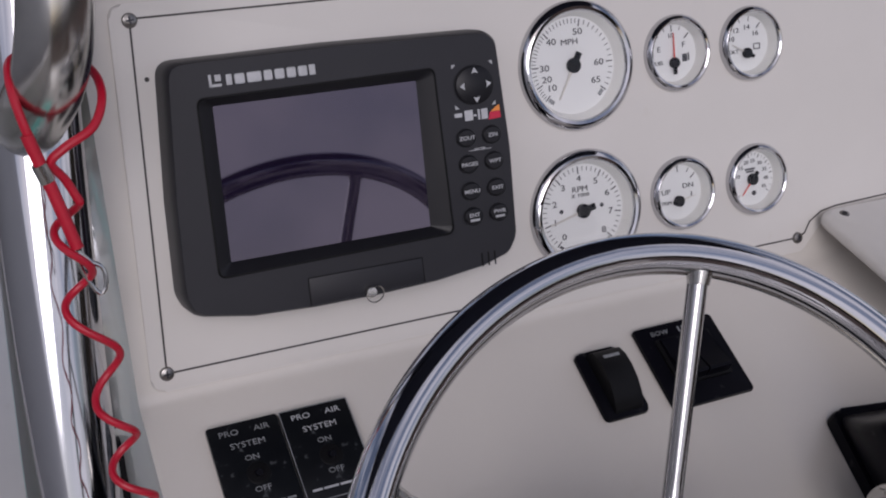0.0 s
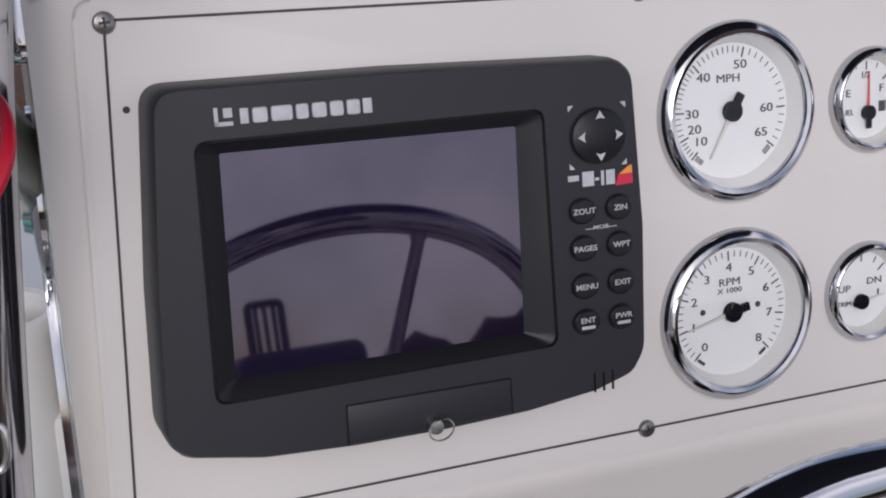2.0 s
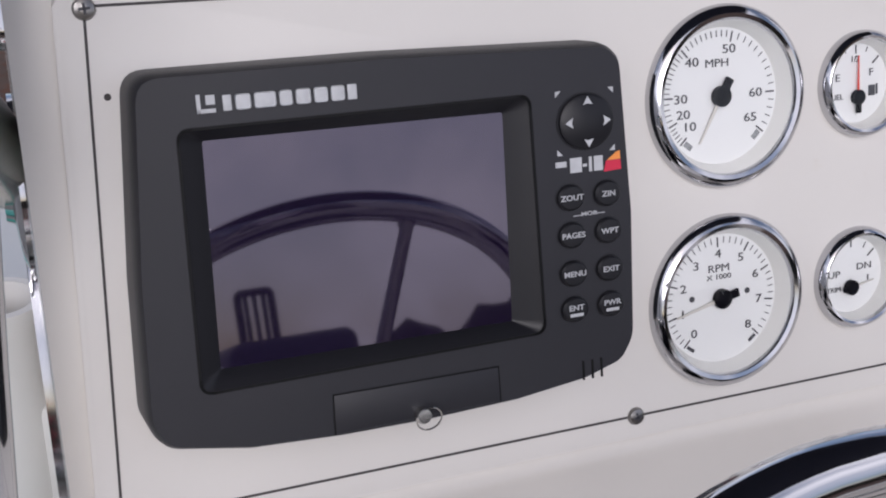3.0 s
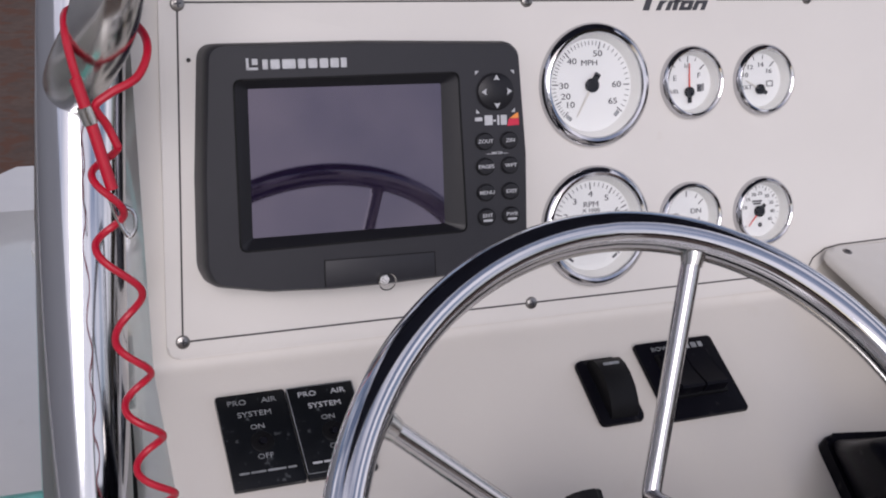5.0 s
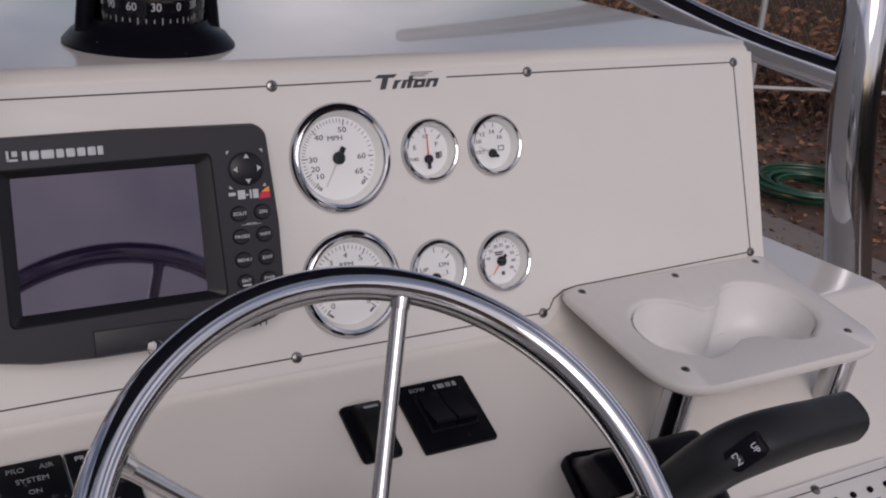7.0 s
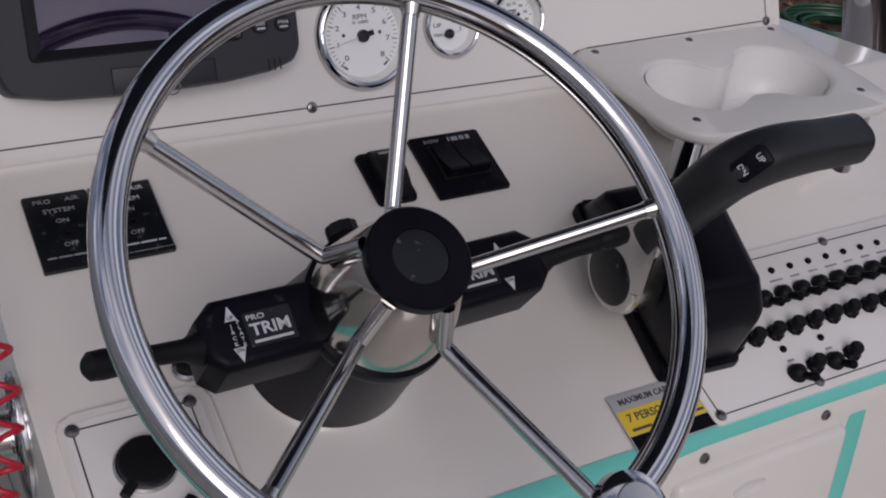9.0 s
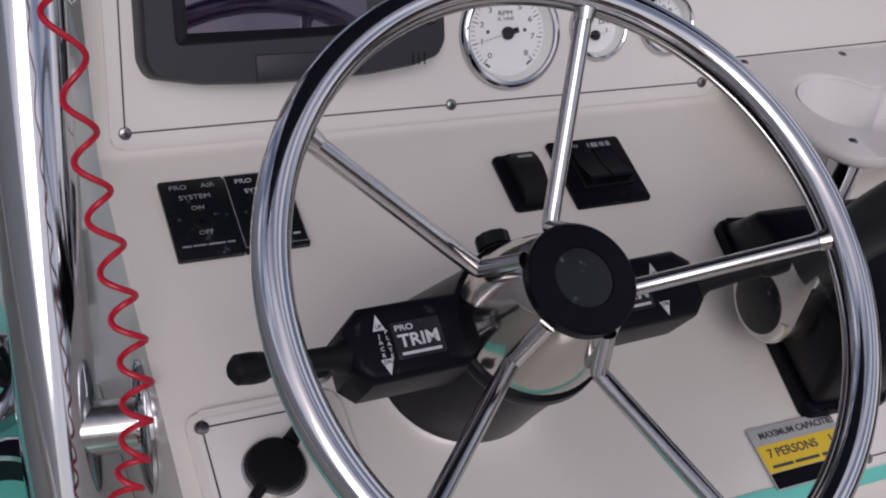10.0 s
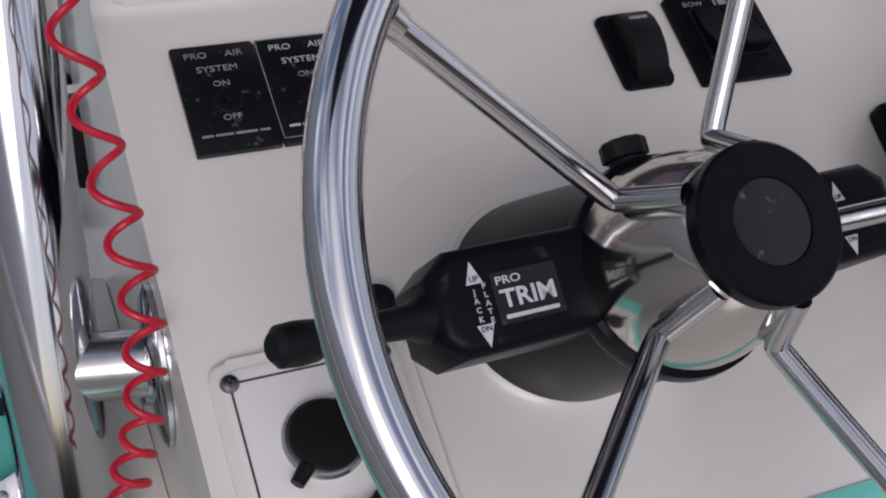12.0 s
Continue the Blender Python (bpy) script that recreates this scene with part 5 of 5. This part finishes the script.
# ---- compass ----
comp = thing("compass", pose(0.212, 0.188, 1.200), "black dome marine compass on the console top", "compass")
part("base", lathe([(0.078, 0), (0.078, 0.004), (0.070, 0.013), (0.056, 0.020), (0.052, 0.026)], 48), BLACK, comp, "black flared base")
part("card", lathe([(0.041, 0.022), (0.041, 0.052), (0.036, 0.058), (0, 0.060)], 48), BLACK, comp, "black compass card")
bm = bmesh.new()
for k in range(36):
    a = k * 10
    m = Matrix.Rotation(radians(a), 4, "Z") @ Matrix.Translation((0, -0.0413, 0.028)) @ Matrix.Rotation(radians(90), 4, "X")
    box((0, 0, 0), (0.0008, 0.006 if k % 3 == 0 else 0.0035, 0.0003), m=m, bm=bm)
part("card_marks", bm, WHITE_INK, comp)
bm = bmesh.new()
for k, t in enumerate(("30", "0", "330", "300", "270", "240", "210", "180", "150", "120", "90", "60")):
    own = words(t, 0.010, (0, 0, 0))
    own.transform(Matrix.Rotation(radians(-8 + 30 * k), 4, "Z") @ Matrix.Translation((0, -0.0415, 0.040)) @ Matrix.Rotation(radians(90), 4, "X"))
    merged(bm, own)
part("card_numerals", bm, WHITE_INK, comp)
dm = part("dome", lathe([(0.050, 0.020), (0.051, 0.045), (0.046, 0.070), (0.032, 0.090), (0, 0.098)], 48), GLASS, comp, "clear glass dome")
dm.visible_shadow = False
for s in (-1, 1):
    part("bracket_arm", tube([(0.060 * s, 0, 0.012), (0.056 * s, 0.0, 0.05), (0.048 * s, 0.004, 0.10)], 0.008, 12), BLACK, comp)
for a in (35, 145, 215, 325):
    part("base_screw", lathe([(0.004, 0.008), (0.0035, 0.0115), (0, 0.012)], 12, m=Matrix.Translation((0.068 * math.cos(radians(a)), 0.068 * math.sin(radians(a)), 0))), STEEL, comp)

# ---- starboard hardtop leg and rail ----
rleg = thing("hardtop_leg", pose(0, 0, 0), "polished stainless hardtop leg to starboard of the console", "pipe")
part("tube", tube(smooth_path([(1.210, 0.05, 0.00), (1.200, 0.08, 0.60), (1.160, 0.11, 0.90), (1.143, 0.13, 1.07), (1.150, 0.15, 1.22), (1.190, 0.20, 1.42), (1.240, 0.26, 2.04)], 8), 0.032, 24), CHROME, rleg)
part("rail", tube(smooth_path([(1.145, 0.14, 1.13), (1.05, 0.30, 1.17), (0.96, 0.50, 1.235), (0.85, 0.84, 1.34)], 6), 0.022, 20), CHROME, rleg, "polished cross rail")
part("strap", tube([(1.010, 0.39, 1.23), (0.985, 0.39, 1.06)], 0.003, 8), RUBBER, rleg, "black strap on the rail")

# ---- yard beyond the boat ----
def fence_line(x0, y0, x1, y1, height):
    d = Vector((x1 - x0, y1 - y0, 0))
    L = d.length
    d.normalize()
    base = Vector((x0, y0, GROUND_Z))
    f = thing("chain_link_fence", pose(0, 0, 0), "weathered galvanised chain-link fence with pipe rails", "fence")
    n = int(L / 2.4) + 1
    for k in range(n):
        p = base + d * (k * 2.4 + 0.55)
        part("post", tube([p, p + Vector((0, 0, height))], 0.028, 12), POSTW, f)
    for h in (0.45, height):
        part("rail", tube([base + Vector((0, 0, h)), base + d * L + Vector((0, 0, h))], 0.018, 10), POSTW, f)
    # the mesh of bent wires
    step, verts, faces = 0.075, [], []
    m = int(L / step)
    for k in range(m):
        for flip in (0, 1):
            rows = int(height / step)
            pts = []
            for j in range(rows + 1):
                off = step * (k + 0.5 * ((j + flip) % 2) + (0.5 if flip else 0))
                pts.append(base + d * off + Vector((0, 0, j * step * 0.98 + 0.02)))
            for a, b in zip(pts, pts[1:]):
                s = Vector((-d.y, d.x, 0)) * 0.002 + d * 0.0022
                i = len(verts)
                verts += [a - s, a + s, b + s, b - s]
                faces.append((i, i + 1, i + 2, i + 3))
    me = bpy.data.meshes.new("wire_mesh")
    me.from_pydata(verts, [], faces)
    me.materials.append(WIRE)
    ob = new("wire_mesh", me)
    ob.parent = f
    tagged(ob, "diamond wire mesh", kind="stuff")


fence_line(4.4, 7.1, 11.5, 4.1, 1.55)
rng = random.Random(4)
verts, faces = [], []
for k in range(14000):
    x, y = rng.uniform(1.5, 12), rng.uniform(1.5, 9.5)
    a, s = rng.uniform(0, 6.28), rng.uniform(0.018, 0.05)
    t1, t2 = rng.uniform(-0.02, 0.03), rng.uniform(-0.02, 0.03)
    c, sn = math.cos(a), math.sin(a)
    i = len(verts)
    z = GROUND_Z + rng.uniform(0.008, 0.03)
    for u, v, w in ((-1, 0, 0), (0, -0.45, t1), (1, 0, 0.006), (0, 0.45, t2)):
        verts.append((x + s * (u * c - v * sn), y + s * (u * sn + v * c), z + max(-0.005, w)))
    faces += [(i, i + 1, i + 2), (i, i + 2, i + 3)]
me = bpy.data.meshes.new("leaf_litter")
me.from_pydata(verts, [], faces)
me.materials.append(LEAVES)
tagged(new("leaf_litter", me), "scattered dry brown fallen leaves on the ground", "leaves", kind="stuff")
# undergrowth behind the fence
verts, faces = [], []
for k in range(30000):
    f = rng.uniform(-0.4, 1.3)
    x, y = 4.4 + 7.1 * f + rng.gauss(0, 0.5) + 0.6, 7.1 - 3.0 * f + abs(rng.gauss(0, 1.2)) + 0.35
    z = GROUND_Z + abs(rng.gauss(0, 0.9)) * (0.6 + 0.6 * noise.noise(Vector((x, y, 0)) * 0.9))
    s = rng.uniform(0.03, 0.08)
    d = Vector((rng.gauss(0, 1), rng.gauss(0, 1), rng.gauss(0, 1))).normalized()
    e = d.orthogonal().normalized()
    p = Vector((x, y, max(GROUND_Z + 0.02, z)))
    i = len(verts)
    verts += [p - d * s, p + e * s * 0.4, p + d * s, p - e * s * 0.4]
    faces.append((i, i + 1, i + 2, i + 3))
me = bpy.data.meshes.new("undergrowth")
me.from_pydata(verts, [], faces)
me.materials.append(LEAVES)
tagged(new("undergrowth", me), "brown dead undergrowth behind the wire fence", "undergrowth", kind="stuff")
# dark woods, carried on unseen all round to put a dark horizon in the chrome
bm = bmesh.new()
ring = []
for k in range(480):
    a = 2 * math.pi * k / 480
    r = 15 + 1.5 * noise.noise(Vector((math.cos(a) * 3, math.sin(a) * 3, 1)))
    h = 2.3 + 0.5 * noise.noise(Vector((math.cos(a) * 7, math.sin(a) * 7, 3))) + 0.3 * noise.noise(Vector((math.cos(a) * 30, math.sin(a) * 30, 5))) + 0.2 * noise.noise(Vector((math.cos(a) * 90, math.sin(a) * 90, 5)))
    ring.append((bm.verts.new((r * math.cos(a), r * math.sin(a), GROUND_Z)), bm.verts.new(((r + 1) * math.cos(a), (r + 1) * math.sin(a), GROUND_Z + h))))
for p, q in zip(ring, ring[1:] + ring[:1]):
    bm.faces.new((p[0], q[0], q[1], p[1]))
tagged(part("backdrop", bm, WOOD), "dark band of woods, carried unseen round the yard to darken reflections", "backdrop", kind="structure")

hose = thing("garden_hose", pose(6.32, 4.50, GROUND_Z), "coiled green garden hose lying on the leaves", "hose")
line = []
for k in range(64 * 11):
    a = 2 * math.pi * k / 64
    r = 0.31 + 0.08 * math.sin(k * 0.013) + 0.05 * math.sin(k * 0.31 / 3)
    line.append((r * math.cos(a) + 0.05 * math.sin(k * 0.009), r * 0.95 * math.sin(a), 0.03 + 0.012 * (k / 64) + 0.012 * math.sin(k * 0.07)))
part("coil", tube(line, 0.0125, 8), HOSE, hose)
strip_w = box((4.9, 3.0, GROUND_Z + 0.004), (1.6, 9.0, 0.06), 0.01)
tagged(part("pavement", strip_w, CONCRETE), "weathered concrete strip beside the boat", "pavement", kind="structure")

# ---- leaning post aft of the helm ----
post = thing("leaning_post", pose(0.49, -2.06, 0.0), "navy cushioned leaning post with a slatted rod rack", "leaning post")
part("cushion", box((0, 0, 1.06), (0.29, 0.30, 0.095), 0.03, 4), NAVY, post, "navy cushion with rounded edges")
part("seat_base", box((0, 0, 1.005), (0.27, 0.28, 0.03), 0.006), BLACK, post)
for x in (-0.11, 0.11):
    for y in (-0.11, 0.11):
        part("post_leg", tube([(x, y, 0.0), (x, y, 1.0)], 0.018, 14), STEEL, post)
rack_part = part("rod_rack_frame", tube([(x, 0.10, z) for x, z in rounded([(-0.105, 1.10), (-0.105, 1.215), (-0.030, 1.215), (-0.030, 1.10)], [0, 0.012, 0.012, 0])], 0.009, 12), BLACK, post, "black rod rack frame")
for x in (-0.088, -0.068, -0.048):
    part("slat", box((x, 0.10, 1.150), (0.010, 0.012, 0.120), 0.002), BLACK, rack_part)

# ---- canvas hardtop over the console ----
top = thing("canvas_top", pose(0.42, 0.50, 2.06), "navy canvas boat top on a steel frame overhead", "boat top")
part("canvas", box((0, 0, 0), (1.75, 2.20, 0.03), 0.012), NAVY, top)
bar = [(-0.86, -1.08, -0.03), (0.86, -1.08, -0.03), (0.86, 1.08, -0.03), (-0.86, 1.08, -0.03)]
part("frame_tube", tube([(u, v, w) for u, v, w in rounded3(bar, 0.12)], 0.0185, 16, closed=True), CHROME, top, "polished frame tube")
